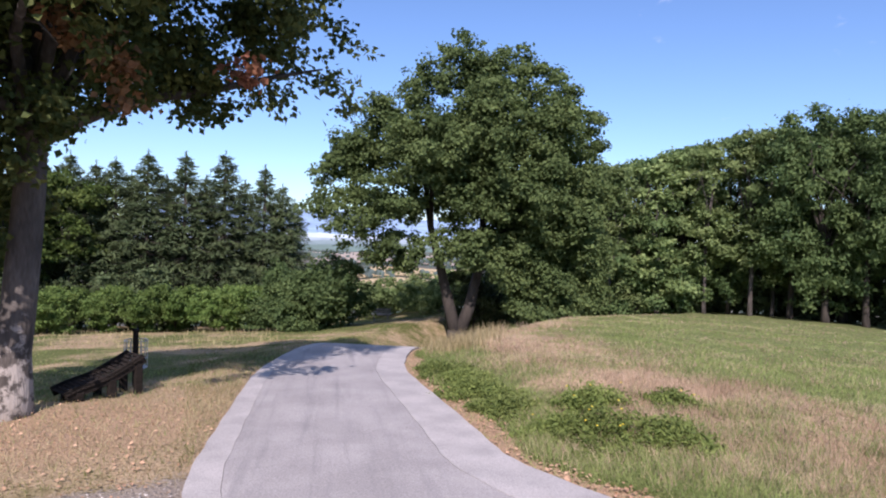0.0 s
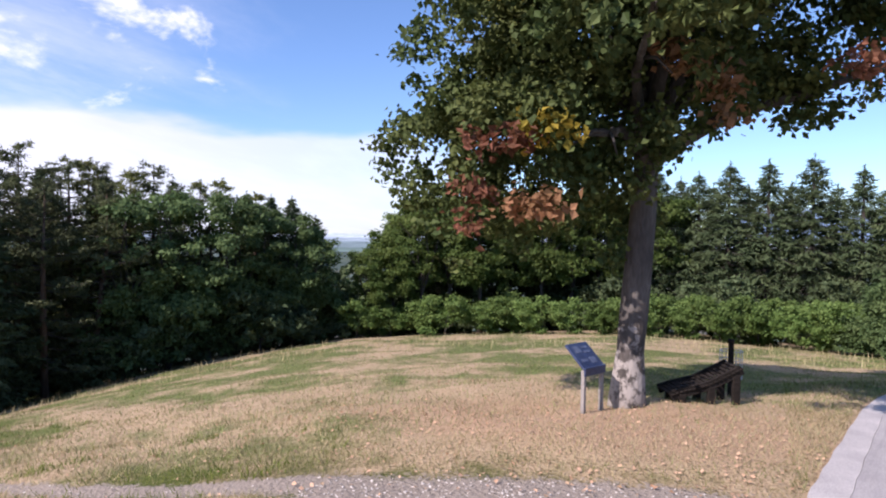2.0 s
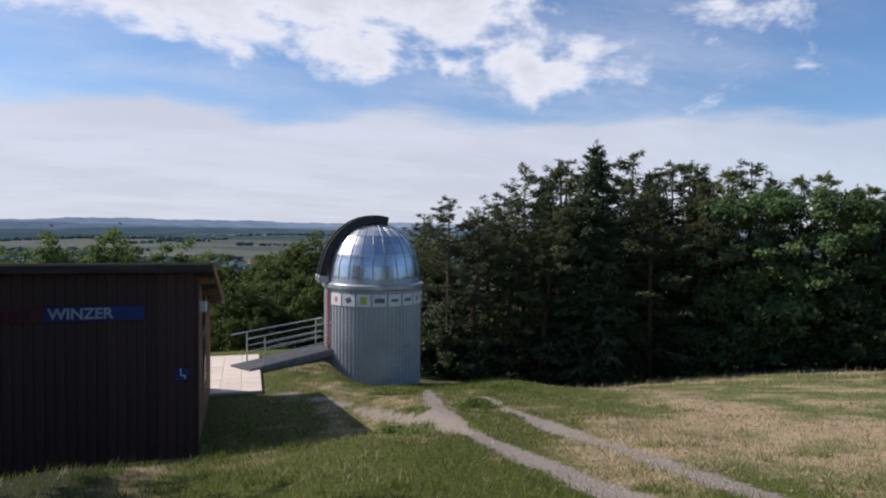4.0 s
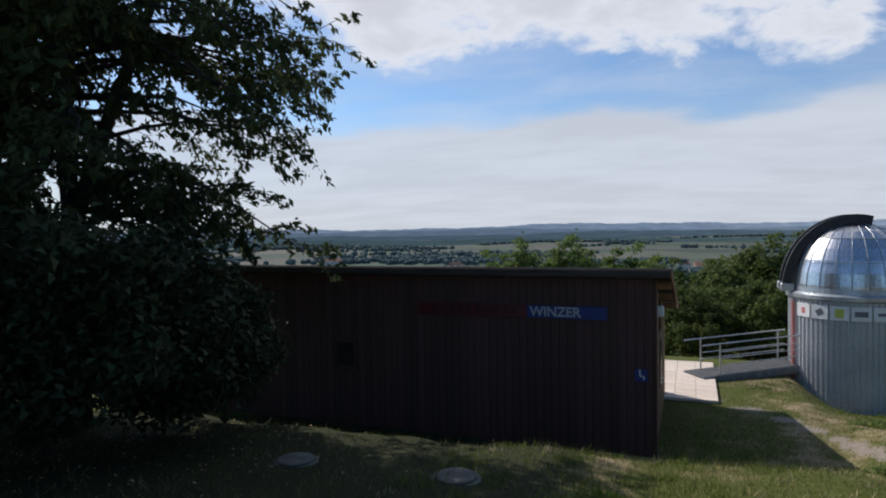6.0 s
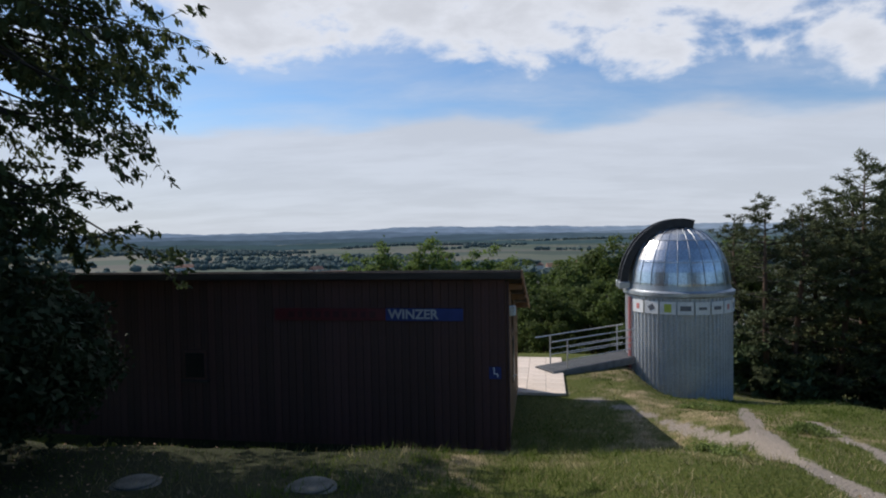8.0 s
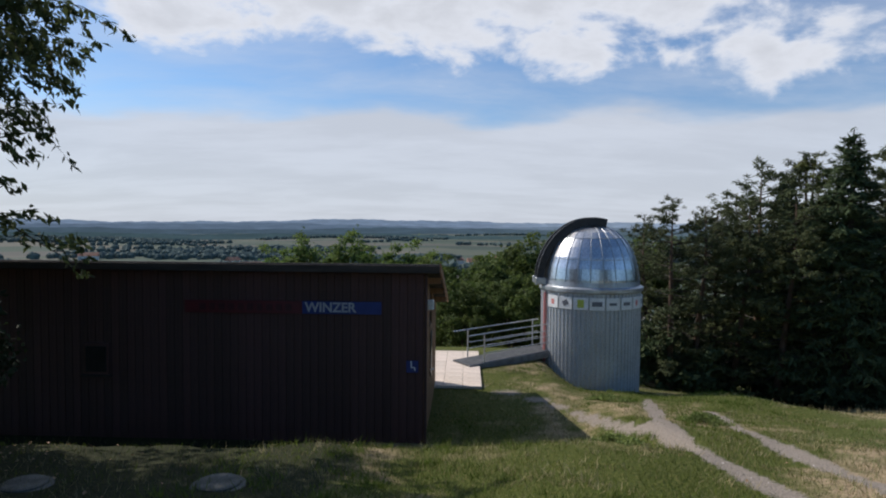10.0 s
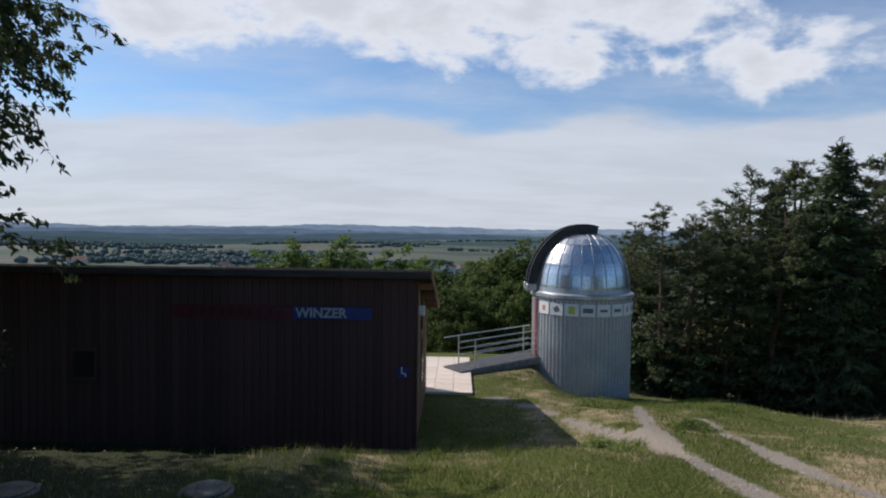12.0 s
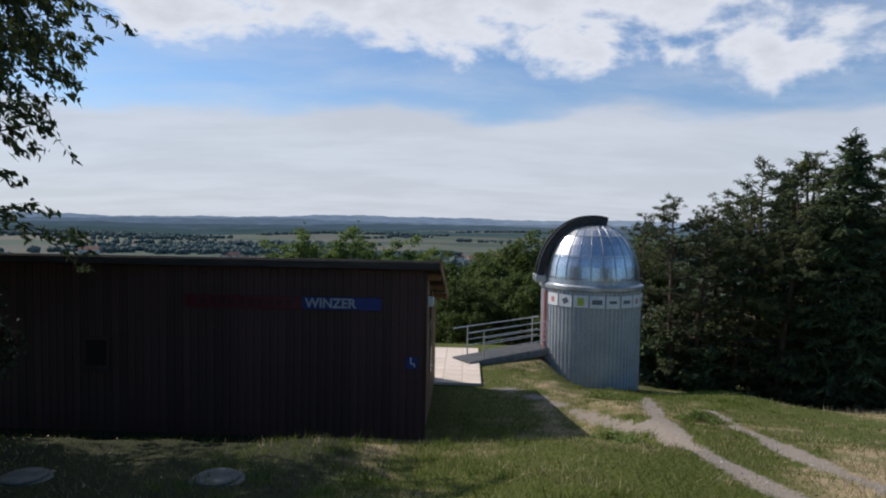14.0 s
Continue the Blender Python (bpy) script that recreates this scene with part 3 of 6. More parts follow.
def limbs(base, fork, targets, radius, rng, bm=None, sides=7, trunk_points=5, lean=(0, 0)):
    """Trunk from base to fork, limbs from it to the targets, with twigs."""
    bm = bm or bmesh.new()
    base, fork = Vector(base), Vector(fork)
    pts, rad = [], []
    for i in range(trunk_points + 1):
        t = i / trunk_points
        p = base.lerp(fork, t) + Vector((math.sin(t * 5) * 0.05 * radius * 4, math.cos(t * 4) * 0.04 * radius * 4, 0)) * (t * (1 - t) * 3)
        pts.append(p)
        rad.append(radius * (1.32 - 0.55 * min(1, t * 4) if t < 0.25 else 0.95 - 0.25 * t))
    rad[0] = radius * 1.3
    tube(pts, rad, sides + 3, bm)
    for n, tg in enumerate(targets):
        tg = Vector(tg)
        s = fork.lerp(base, 0.25 * rng.random())
        mid = s.lerp(tg, 0.45) + Vector(rng.normal(size=3)) * 0.05 * (tg - s).length
        mid.z += 0.10 * (tg - s).length
        r0 = radius * (0.62 if n < 2 else rng.uniform(0.3, 0.5))
        tube([s, s.lerp(mid, 0.5), mid, mid.lerp(tg, 0.6), tg], [r0, r0 * 0.8, r0 * 0.6, r0 * 0.36, r0 * 0.15], sides, bm)
        for k in range(3):
            e = mid.lerp(tg, rng.random()) + Vector(rng.normal(size=3)) * 0.35 * (tg - mid).length
            q = mid.lerp(tg, 0.2 + 0.2 * k)
            tube([q, q.lerp(e, 0.5) + Vector((0, 0, 0.1)), e], [r0 * 0.3, r0 * 0.2, r0 * 0.06], 5, bm)
    return bm


def leafy(name, lobes, fork, radius, leaf, clusters, per, spread, size, bark, seed, label, category="tree", at=(0, 0, 0), hollow=0.45, group="", simple=True, stems=()):
    """A tree in its own coordinates, standing at the origin, then set at its place."""
    rng = np.random.default_rng(seed)
    t = thing(name, Matrix.Translation(at), label, category, group)
    order = [q for q in sorted(lobes, key=lambda q: -q[3]) if q[2] > fork[2] + 1.8][:9]
    if stems:
        bm = tube([(0, 0, -0.3), (0, 0, 0.3), (*fork[:2], fork[2])], [radius * 1.35, radius * 1.05, radius * 0.9], 11)
        for stem in stems:
            n = len(stem)
            tube(stem, [radius * (0.72 - 0.62 * i / (n - 1)) for i in range(n)], 9, bm)
        for q in order:
            # each limb leaves the stem that stands nearest, well below its end
            root = min((Vector(p) for stem in stems for p in stem[1:-1]), key=lambda p: (p - Vector(q[:3])).length + 3 * max(0, p.z - q[2] + 1.2))
            tip = Vector(q[:3])
            mid = root.lerp(tip, 0.5) + Vector((0, 0, 0.12 * (tip - root).length))
            tube([root, mid, tip], [radius * 0.3, radius * 0.2, radius * 0.06], 6, bm)
    else:
        bm = limbs((0, 0, -0.25), fork, [q[:3] for q in order], radius, rng)
    part("trunk", bm, bark, t, smooth_faces=True)
    pts, out = lobe_points(lobes, clusters, per, spread, rng, hollow)
    v, f = leaves(pts, size * (1.15 if simple else 1.0), out, rng, facing=1.5, simple=simple)
    mesh_part("crown", v, f, leaf, t)
    return t


def round_lobes(height, width, low, rng, n=17):
    """Lobes of an irregular broadleaf crown."""
    out = []
    mid, half = (height + low) / 2, (height - low) / 2
    for i in range(n):
        a, u = i * 2.4 + rng.random(), rng.uniform(-1.0, 0.8)
        r = width / 2 * math.sqrt(max(0.1, 1 - u * u)) * rng.uniform(0.45, 0.72)
        out.append((math.cos(a) * r, math.sin(a) * r, mid + u * half * 0.9, width * rng.uniform(0.14, 0.23)))
    out.append((0, 0, height - width * 0.2, width * 0.2))
    return out


def bough_tubes(lines, radii, sides=4):
    """Many thin tapered boughs in one bmesh; every line has its own thickness at the root."""
    bm = bmesh.new()
    for line, r in zip(lines, radii):
        n = len(line)
        tube([Vector(p) for p in line], [r * (1 - 0.85 * i / (n - 1)) for i in range(n)], sides, bm, caps=False)
    return bm


def spruce_tree(height, width, bare, seed, leaf, bark, label, full=1.25):
    """A spruce: tiers of sagging boughs with upturned tips, each set with hanging needle sprays, and a long leading shoot."""
    rng = np.random.default_rng(seed)
    t = thing("spruce", Matrix.Identity(4), label, "tree")
    r = height * 0.011 + 0.04
    part("trunk", tube([(0, 0, -0.3), (0.03, 0, height * 0.4), (0, 0.03, height * 0.75), (0, 0, height)], [r * 1.3, r, r * 0.55, 0.015], 8), bark, t, smooth_faces=True)
    vs, ds, ax, lines, radii = [], [], [], [], []
    z = bare
    lop = rng.uniform(0, 6.28)
    while z < height - 0.25:
        k = (z - bare) / (height - bare)
        reach = width / 2 * min(1.0, (1 - k) ** 0.72 * (0.7 + 0.3 * min(1, k * 5 + 0.4))) + 0.05
        for b in range(int(rng.integers(6, 9))):
            a = rng.uniform(0, 2 * math.pi)
            ln = reach * rng.uniform(0.55, 1.12) * (1 + 0.12 * math.cos(a - lop))
            if rng.random() < 0.06:
                ln *= 1.22
            droop = (0.5 - 0.75 * k) + rng.normal() * 0.08
            n = max(5, int(ln * 20 * full))
            s = np.sort(0.12 + 0.88 * rng.random(n) ** 0.7)
            fall = -droop * ln * s + 0.30 * ln * s ** 3 * max(0.2, 0.7 - k)
            fan = rng.normal(size=n) * 0.85
            side = 0.24 * fan * (1.1 - 0.75 * s) * ln ** 0.75
            vs.append(np.stack([np.cos(a) * s * ln - np.sin(a) * side, np.sin(a) * s * ln + np.cos(a) * side, z + fall - 0.12 * np.abs(fan) * ln ** 0.5 - 0.08 * rng.random(n)], 1))
            ds.append(np.tile([np.cos(a) * 0.6, np.sin(a) * 0.6, 0.8], (n, 1)))
            ax.append(np.stack([np.cos(a + fan), np.sin(a + fan), np.full(n, -0.55 + 0.75 * k)], 1))
            if ln > 0.7:
                u = np.linspace(0, 0.9, 4)
                lines.append(np.stack([np.cos(a) * u * ln, np.sin(a) * u * ln, z - droop * ln * u + 0.30 * ln * u ** 3 * max(0.2, 0.7 - k)], 1))
                radii.append(0.012 + 0.008 * ln)
        z += rng.uniform(0.17, 0.30) * (1 - 0.35 * k)
    # leading shoot
    tip = np.stack([rng.normal(size=14) * 0.03, rng.normal(size=14) * 0.03, height - 0.75 + np.arange(14) * 0.06], 1)
    vs.append(tip)
    ds.append(np.tile([0.3, 0.3, 0.5], (14, 1)))
    ax.append(np.tile([0.25, 0.1, 1.0], (14, 1)))
    v, f = leaves(np.concatenate(vs), 0.088, np.concatenate(ds), rng, long=4.6, axis=np.concatenate(ax), facing=1.0, simple=True)
    tagged(part("bough_work", bough_tubes(lines, radii, 3), bark, t), kind="stuff")
    mesh_part("crown", v, f, leaf, t)
    return t


def pine_tree(height, width, bare, seed, leaf, bark, label, hang=0.0):
    """A pine: bare lower trunk with dead stubs, uneven boughs turned up at the ends and tufts of long needles."""
    rng = np.random.default_rng(seed)
    t = thing("pine", Matrix.Identity(4), label, "tree")
    r = height * 0.011 + 0.04
    bend = rng.normal(size=2) * 0.25
    part("trunk", tube([(0, 0, -0.3), (bend[0] * 0.6, bend[1] * 0.5, height * 0.4), (bend[0], bend[1], height * 0.7), (bend[0] * 0.8, bend[1], height * 0.985)], [r * 1.3, r, r * 0.6, 0.02], 8), bark, t, smooth_faces=True)
    vs, ds, ax, lines, radii = [], [], [], [], []
    for b in range(int(64 * height / 10)):
        k = rng.random() ** 0.85
        z = bare + (height - bare) * k
        a = b * 2.4 + rng.normal() * 0.4
        d = np.array([math.cos(a), math.sin(a), 0.0])
        ln = width / 2 * (0.28 + 0.72 * math.sin(math.pi * min(1, 0.22 + 0.78 * k)) ** 0.8) * rng.uniform(0.5, 1.15) * (1.0 - 0.55 * max(0, k - 0.72) / 0.28) + 0.15
        if k < 0.12 and rng.random() < 0.5:
            ln *= 0.6
        rise = (-0.3 + 0.58 * k) + rng.normal() * 0.1 - hang
        u = np.linspace(0, 1, 5)
        root = np.array([bend[0] * min(1, z / height * 1.4), bend[1] * min(1, z / height * 1.3), z])
        line = root + np.outer(u * ln, d) + np.outer(ln * (rise * u + 0.22 * u ** 2.5), [0, 0, 1])
        lines.append(line)
        radii.append(0.014 + 0.012 * ln)
        m = int(3 + ln * 4)
        for j in range(m):
            w = 0.3 + 0.7 * (j + rng.random()) / m
            base = np.array([np.interp(w, u, line[:, c]) for c in range(3)])
            base = base + np.array([-d[1], d[0], 0]) * rng.normal() * 0.30 * ln ** 0.6 * (1.25 - w) + [0, 0, rng.normal() * 0.07 - hang * 0.25 * rng.random()]
            n = int(rng.integers(15, 23))
            e = rng.normal(size=(n, 3)) + d * 0.7
            e[:, 2] += 0.75 - 1.6 * hang
            e /= np.linalg.norm(e, axis=1)[:, None]
            vs.append(base + e * (0.05 + 0.22 * rng.random((n, 1))) * [1, 1, 0.6])
            ds.append(e * [0.4, 0.4, 0.4] + [0, 0, 0.7])
            ax.append(e)
    for j in range(5):
        e = rng.normal(size=(12, 3)) * [0.5, 0.5, 0.3] + [0, 0, 0.9]
        vs.append(np.array([bend[0] * 0.8, bend[1], height - 0.15 * j]) + e * 0.12)
        ds.append(e)
        ax.append(e)
    v, f = leaves(np.concatenate(vs), 0.07, np.concatenate(ds), rng, long=3.5, axis=np.concatenate(ax), facing=0.9, simple=True)
    tagged(part("bough_work", bough_tubes(lines, radii, 3), BARK_DARK, t), kind="stuff")
    mesh_part("crown", v, f, leaf, t)
    return t


def tall_lobes(height, width, low, rng, n=22):
    """Lobes of a slender, open crown along a tall stem."""
    out = []
    for i in range(n):
        k = (i + rng.random()) / n
        a = i * 2.4 + rng.random()
        r = width / 2 * (0.35 + 0.65 * math.sin(math.pi * min(1, 0.2 + 0.75 * k))) * rng.uniform(0.35, 0.85)
        out.append((math.cos(a) * r, math.sin(a) * r, low + (height - low) * k * 0.95, width * rng.uniform(0.13, 0.24)))
    out.append((0, 0, height - width * 0.12, width * 0.14))
    return out


# ---------------------------------------------------------------- trees by the lane
def lime_tree():
    """The lime beside the bench; lobes given as across, away and up from its foot as seen from the lane's mouth."""
    foot = Vector((*TREE_AT, float(land(np.array([TREE_AT[0]]), np.array([TREE_AT[1]]))[0])))
    rng = np.random.default_rng(11)
    t = thing("lime_tree", Matrix.Translation(foot), "old lime tree with green foliage and withered reddish brown patches", "tree")
    away = Vector((0.997, 0.05, 0))
    across = Vector((0.05, -0.997, 0))

    def place(a, b, c):
        q = across * a + away * b
        return (q.x, q.y, c)

    lobes = [(-3.1, 0.2, 3.8, 0.95), (-2.9, -0.4, 3.1, 0.6), (-2.2, 0.3, 5.6, 1.25), (-1.7, -0.9, 4.2, 1.1), (-0.6, -1.2, 3.9, 1.15), (-0.5, 0.9, 3.3, 0.9), (-0.6, 0.3, 5.9, 1.6), (1.0, -0.4, 6.2, 1.5),
             (1.7, 0.1, 5.0, 0.95), (2.7, 0.2, 5.0, 0.95), (3.7, 0.1, 5.5, 1.0), (4.35, -0.1, 5.25, 0.65), (3.1, 0.3, 6.8, 1.35), (-1.6, 0.5, 7.7, 1.7), (0.5, 0.2, 8.8, 2.0), (2.3, 0.3, 8.3, 1.6), (0.3, -2.5, 5.3, 1.2),
             (-0.8, 2.4, 4.9, 1.5), (1.2, 2.6, 5.6, 1.5), (0.8, -2.2, 7.0, 1.6), (-1.3, -1.7, 6.3, 1.4), (2.2, -1.6, 6.4, 1.0), (-2.7, -0.2, 4.7, 0.9), (-1.0, -0.3, 2.9, 0.8), (-2.2, -0.7, 2.9, 0.75), (-2.8, -0.2, 2.5, 0.5), (-1.5, -0.8, 2.7, 0.6), (1.0, -0.5, 4.6, 0.55), (1.9, -0.2, 4.4, 0.5), (2.7, 0.0, 4.5, 0.5), (3.3, 0.0, 4.75, 0.5), (0.3, 0.6, 3.9, 0.7), (-0.4, 0.8, 2.7, 0.7), (0.2, -1.0, 4.7, 0.9), (-0.7, -0.7, 3.2, 0.8), (-1.5, -0.9, 3.3, 0.8), (-0.3, 0.3, 2.5, 0.55), (4.4, -0.1, 4.75, 0.5), (-3.0, -0.2, 4.0, 0.9), (-2.7, 0.4, 3.5, 0.8)]
    world_lobes = [(*place(a, b, c), r) for a, b, c, r in lobes]
    bm = limbs((0, 0, -0.25), place(0.25, 0.1, 4.6), [q[:3] for q in world_lobes if q[3] > 1.1], 0.245, rng, sides=9, trunk_points=9)
    # long low limb reaching towards the lane
    tube([place(0.2, 0, 3.6), place(0.7, 0, 3.95), place(1.4, 0.05, 4.35), place(2.4, 0.1, 4.6), place(3.5, 0.1, 5.0), place(4.2, 0, 5.2)], [0.14, 0.11, 0.09, 0.065, 0.04, 0.015], 9, bm)
    part("trunk", bm, LIME_BARK, t, "grey furrowed trunk, pale near its foot", smooth_faces=True)
    pts, out = lobe_points(world_lobes, 7600, 17, 0.12, rng, 0.2)
    v, f = leaves(pts, 0.092, out, rng, long=1.25, droop=0.6)
    mesh_part("crown", v, f, LIME, t)
    for name, spots, leaf, lab in (("withered_foliage", [(0.85, -0.95, 4.75, 0.24), (1.15, -0.9, 4.55, 0.2), (0.6, -1.0, 4.95, 0.18), (1.2, -0.8, 4.2, 0.14)], LIME_BROWN, "withered orange-brown leaves"),
                                   ("withered_foliage", [(-1.25, -1.8, 2.85, 0.2), (-0.95, -1.8, 2.95, 0.17)], LIME_BROWN, "withered orange-brown leaves"),
                                   ("red_foliage", [(-1.75, -1.85, 3.8, 0.25), (-1.45, -1.9, 3.75, 0.2)], LIME_RED, "reddish dying leaves"),
                                   ("red_foliage", [(-2.1, -1.5, 3.0, 0.27), (-2.0, -1.5, 2.75, 0.22)], LIME_RED, "reddish dying leaves"),
                                   ("red_foliage", [(2.75, -0.8, 4.75, 0.2)], LIME_RED, "reddish dying leaves"),
                                   ("yellow_foliage", [(-0.85, -1.9, 3.95, 0.2), (-1.1, -1.9, 3.9, 0.15), (-1.8, -1.7, 5.6, 0.15)], LIME_YELLOW, "yellowing leaves")):
        pts, out = lobe_points([(*place(a, b, c), r) for a, b, c, r in spots], (9 if name == "yellow_foliage" else 12) * len(spots), 8, 0.12, rng, 0.0)
        v, f = leaves(pts, 0.10, out, rng, long=1.25)
        mesh_part(name, v, f, leaf, t, lab)


lime_tree()

oak_lobes = [(-5.9, 0, 4.9, 1.0), (-5.2, 0.3, 6.2, 1.2), (-4.4, 0.6, 7.4, 1.4), (-4.0, -0.8, 4.6, 1.2), (-2.9, -1.2, 5.6, 1.4), (-3.2, 0.4, 8.8, 1.3), (-2.0, 0.2, 10.0, 1.1), (-1.2, -1.6, 7.2, 1.7), (-0.6, 0.4, 10.6, 1.4), (0.3, -0.6, 11.7, 1.0), (1.4, 0.2, 10.6, 1.4), (2.2, 0.5, 11.5, 0.9),
             (3.3, 0.2, 10.3, 1.2), (4.4, 0.4, 9.9, 0.8), (1.2, -1.8, 8.6, 1.7), (3.4, -1.0, 8.2, 1.6), (5.0, 0.2, 8.3, 1.3), (5.4, 0.0, 7.2, 0.8), (5.2, 0.4, 6.0, 1.5), (2.6, -1.6, 6.0, 1.8), (0.4, -1.4, 5.4, 1.4), (4.6, -0.6, 4.3, 1.5), (3.0, 0.6, 3.4, 1.5), (5.4, 0.8, 3.0, 1.4), (4.0, 1.2, 2.0, 1.3),
             (-2.6, -0.6, 3.1, 1.1), (-1.1, -1.0, 3.3, 1.0), (0.7, -1.1, 3.4, 1.2), (2.0, -1.0, 2.6, 1.3), (3.2, -0.8, 1.4, 1.4), (4.8, 0.0, 1.2, 1.4), (0.4, 1.8, 7.6, 2.2), (-4.8, 0.2, 3.9, 0.7), (-3.4, 0.0, 3.6, 0.6), (-1.6, 0.8, 5.2, 1.0), (2.6, 1.6, 4.6, 1.6)]
# turned so that its breadth lies across the view down the lane
oa = radians(-119)
oak_lobes = [(a * 1.05 * math.cos(oa) - b * math.sin(oa), a * 1.05 * math.sin(oa) + b * math.cos(oa), c * 1.03 + 1.25, r * 1.04) for a, b, c, r in oak_lobes]
oak_stems = [[(a * math.cos(oa) - b * math.sin(oa), a * math.sin(oa) + b * math.cos(oa), c) for a, b, c in stem] for stem in (
    ((0.0, 0.0, 0.7), (-0.35, 0.1, 2.0), (-0.75, 0.0, 3.6), (-1.3, 0.2, 5.6), (-1.7, 0.1, 8.4), (-1.6, 0.2, 10.8)),
    ((0.1, 0.0, 0.7), (0.55, 0.0, 2.0), (0.95, 0.2, 3.8), (1.1, 0.1, 6.2), (1.5, 0.3, 9.0), (1.7, 0.1, 11.6)))]
leafy("oak_tree", oak_lobes, (0.05, 0.0, 0.95), 0.44, OAK, 11000, 17, 0.15, 0.118, BARK_DARK, 7, "broad green oak tree with lobed crown beside the lane", at=spot(-120.3, 29.5), hollow=0.2, simple=False, stems=oak_stems)


# ---------------------------------------------------------------- woodland
def copies(proto, places, seed, slim=1.0):
    """Repeats of a tree at bearing, distance and scale, each turned differently."""
    rng = random.Random(seed)
    first = True
    for bearing, d, s in places:
        p = spot(bearing, d)
        m = Matrix.Translation(p) @ Matrix.Rotation(rng.uniform(0, 6.28), 4, "Z") @ Matrix.Diagonal((s * slim * rng.uniform(0.9, 1.12), s * slim * rng.uniform(0.9, 1.12), s, 1))
        if first:
            proto.matrix_world = m
            first = False
        else:
            c = copy_thing(proto, m)
            c.matrix_world = m


def to_height(proto, tall, places, seed, slim=1.0):
    """Repeats of a tree at bearing and distance, each tall enough to reach its angle above the eye's level."""
    rows = []
    for bearing, d, rise in places:
        ground_z = spot(bearing, d).z
        rows.append((bearing, d, (d * math.tan(radians(rise)) + 1.85 - ground_z) / tall))
    copies(proto, rows, seed, slim)


SPRUCE_ROW = "tall green spruce behind the hedge of the meadow"
spruce_a = spruce_tree(11.0, 6.0, 1.9, 21, NEEDLE, BARK_DARK, SPRUCE_ROW)
to_height(spruce_a, 11.0, [(-94.3, 46, 6.1), (-100.2, 46, 6.5), (-92.0, 47, 5.4), (-98.7, 49, 4.4), (-104.9, 46, 4.0), (-88.9, 48, 5.6), (-101.8, 50, 4.2), (-95.7, 51, 4.3), (-90.6, 52, 5.0)], 1)
spruce_b = spruce_tree(11.0, 5.6, 1.5, 24, NEEDLE, BARK_DARK, SPRUCE_ROW)
to_height(spruce_b, 11.0, [(-97.1, 46, 6.2), (-103.4, 46, 5.5), (-93.1, 51, 4.4), (-87.0, 50, 5.9), (-105.9, 49, 2.7)], 11)
FIR = "dark green fir with pointed top at the forest edge"
fir = spruce_tree(13.0, 6.6, 0.7, 22, NEEDLE, BARK_DARK, FIR, 1.6)
to_height(fir, 13.0, [(-34.3, 33.5, 7.2), (-55.6, 43, 3.1), (-57.3, 44, 3.0), (-38.6, 44, 4.6), (-47.8, 46, 4.2), (-53.6, 47, 3.3), (-30.0, 43, 4.2), (-43.0, 47, 4.4), (-59.3, 46, 1.4)], 2)
PINE_LABEL = "grey-green pine with uneven tufted boughs at the forest edge"
pine_a = pine_tree(12.0, 6.4, 1.6, 23, PINE, BARK_PINE, PINE_LABEL)
to_height(pine_a, 12.0, [(-21.7, 31, 1.9), (-28.2, 35, 4.6), (-37.2, 38, 5.8), (-46.6, 40, 4.9), (-24.9, 34, 0.9), (-40.6, 39, 4.9), (-32.2, 34.5, 2.6), (-36.4, 36, 2.8), (-26.6, 39, 2.2)], 3)
pine_b = pine_tree(12.0, 7.0, 1.0, 26, PINE, BARK_PINE, PINE_LABEL)
to_height(pine_b, 12.0, [(-23.3, 32, 1.3), (-30.9, 36, 5.5), (-26.4, 33, 1.6), (-29.6, 33, 2.6), (-43.6, 41, 4.9), (-39.0, 35, 3.0), (-20.3, 35, 0.6), (-34.9, 41, 5.2), (-42.0, 37, 3.4)], 16)
larch = pine_tree(12.0, 5.2, 0.8, 27, LARCH, BARK_PINE, "yellow-green larch with hanging boughs at the forest edge", hang=0.45)
to_height(larch, 12.0, [(-31.9, 37, 5.0), (-45.2, 39, 4.6), (-49.6, 40, 3.9), (-51.9, 41, 4.1), (-41.9, 40, 5.1), (-54.2, 42, 3.1)], 17)
broad_rng = np.random.default_rng(31)
BROAD = "green broadleaf tree in the woodland edge"
broad = leafy("broadleaf_tree", round_lobes(10, 6.0, 0.5, broad_rng, 22), (0.1, 0, 3.6), 0.17, WOODLAND, 1250, 12, 0.21, 0.15, BARK_DARK, 32, BROAD)
to_height(broad, 10.0, [(-44.4, 37, 2.8), (-47.6, 38, 3.2), (-50.6, 39, 3.0), (-53.0, 40, 3.0), (-55.4, 41, 1.9), (-57.6, 41.5, 1.5), (-59.4, 42, 0.3)], 4)
broad_b = leafy("broadleaf_tree", round_lobes(10, 5.4, 0.3, broad_rng, 24), (0.0, 0.1, 3.4), 0.16, WOODLAND_LIT, 1250, 12, 0.2, 0.145, BARK_DARK, 38, BROAD)
copies(broad_b, [(-64.0, 42, 0.62), (-66.2, 43, 0.78), (-68.6, 42, 0.92), (-71.2, 43, 0.9), (-73.8, 42.5, 0.98), (-76.5, 44, 0.9), (-79.2, 44, 1.0), (-81.8, 45, 0.93), (-84.2, 46, 1.02), (-86.6, 48, 1.0), (-89.0, 47, 1.02), (-67.4, 47, 0.95), (-70.2, 48, 1.08), (-75.0, 49, 1.08), (-78.0, 49, 1.1), (-82.6, 50, 1.08)], 18)
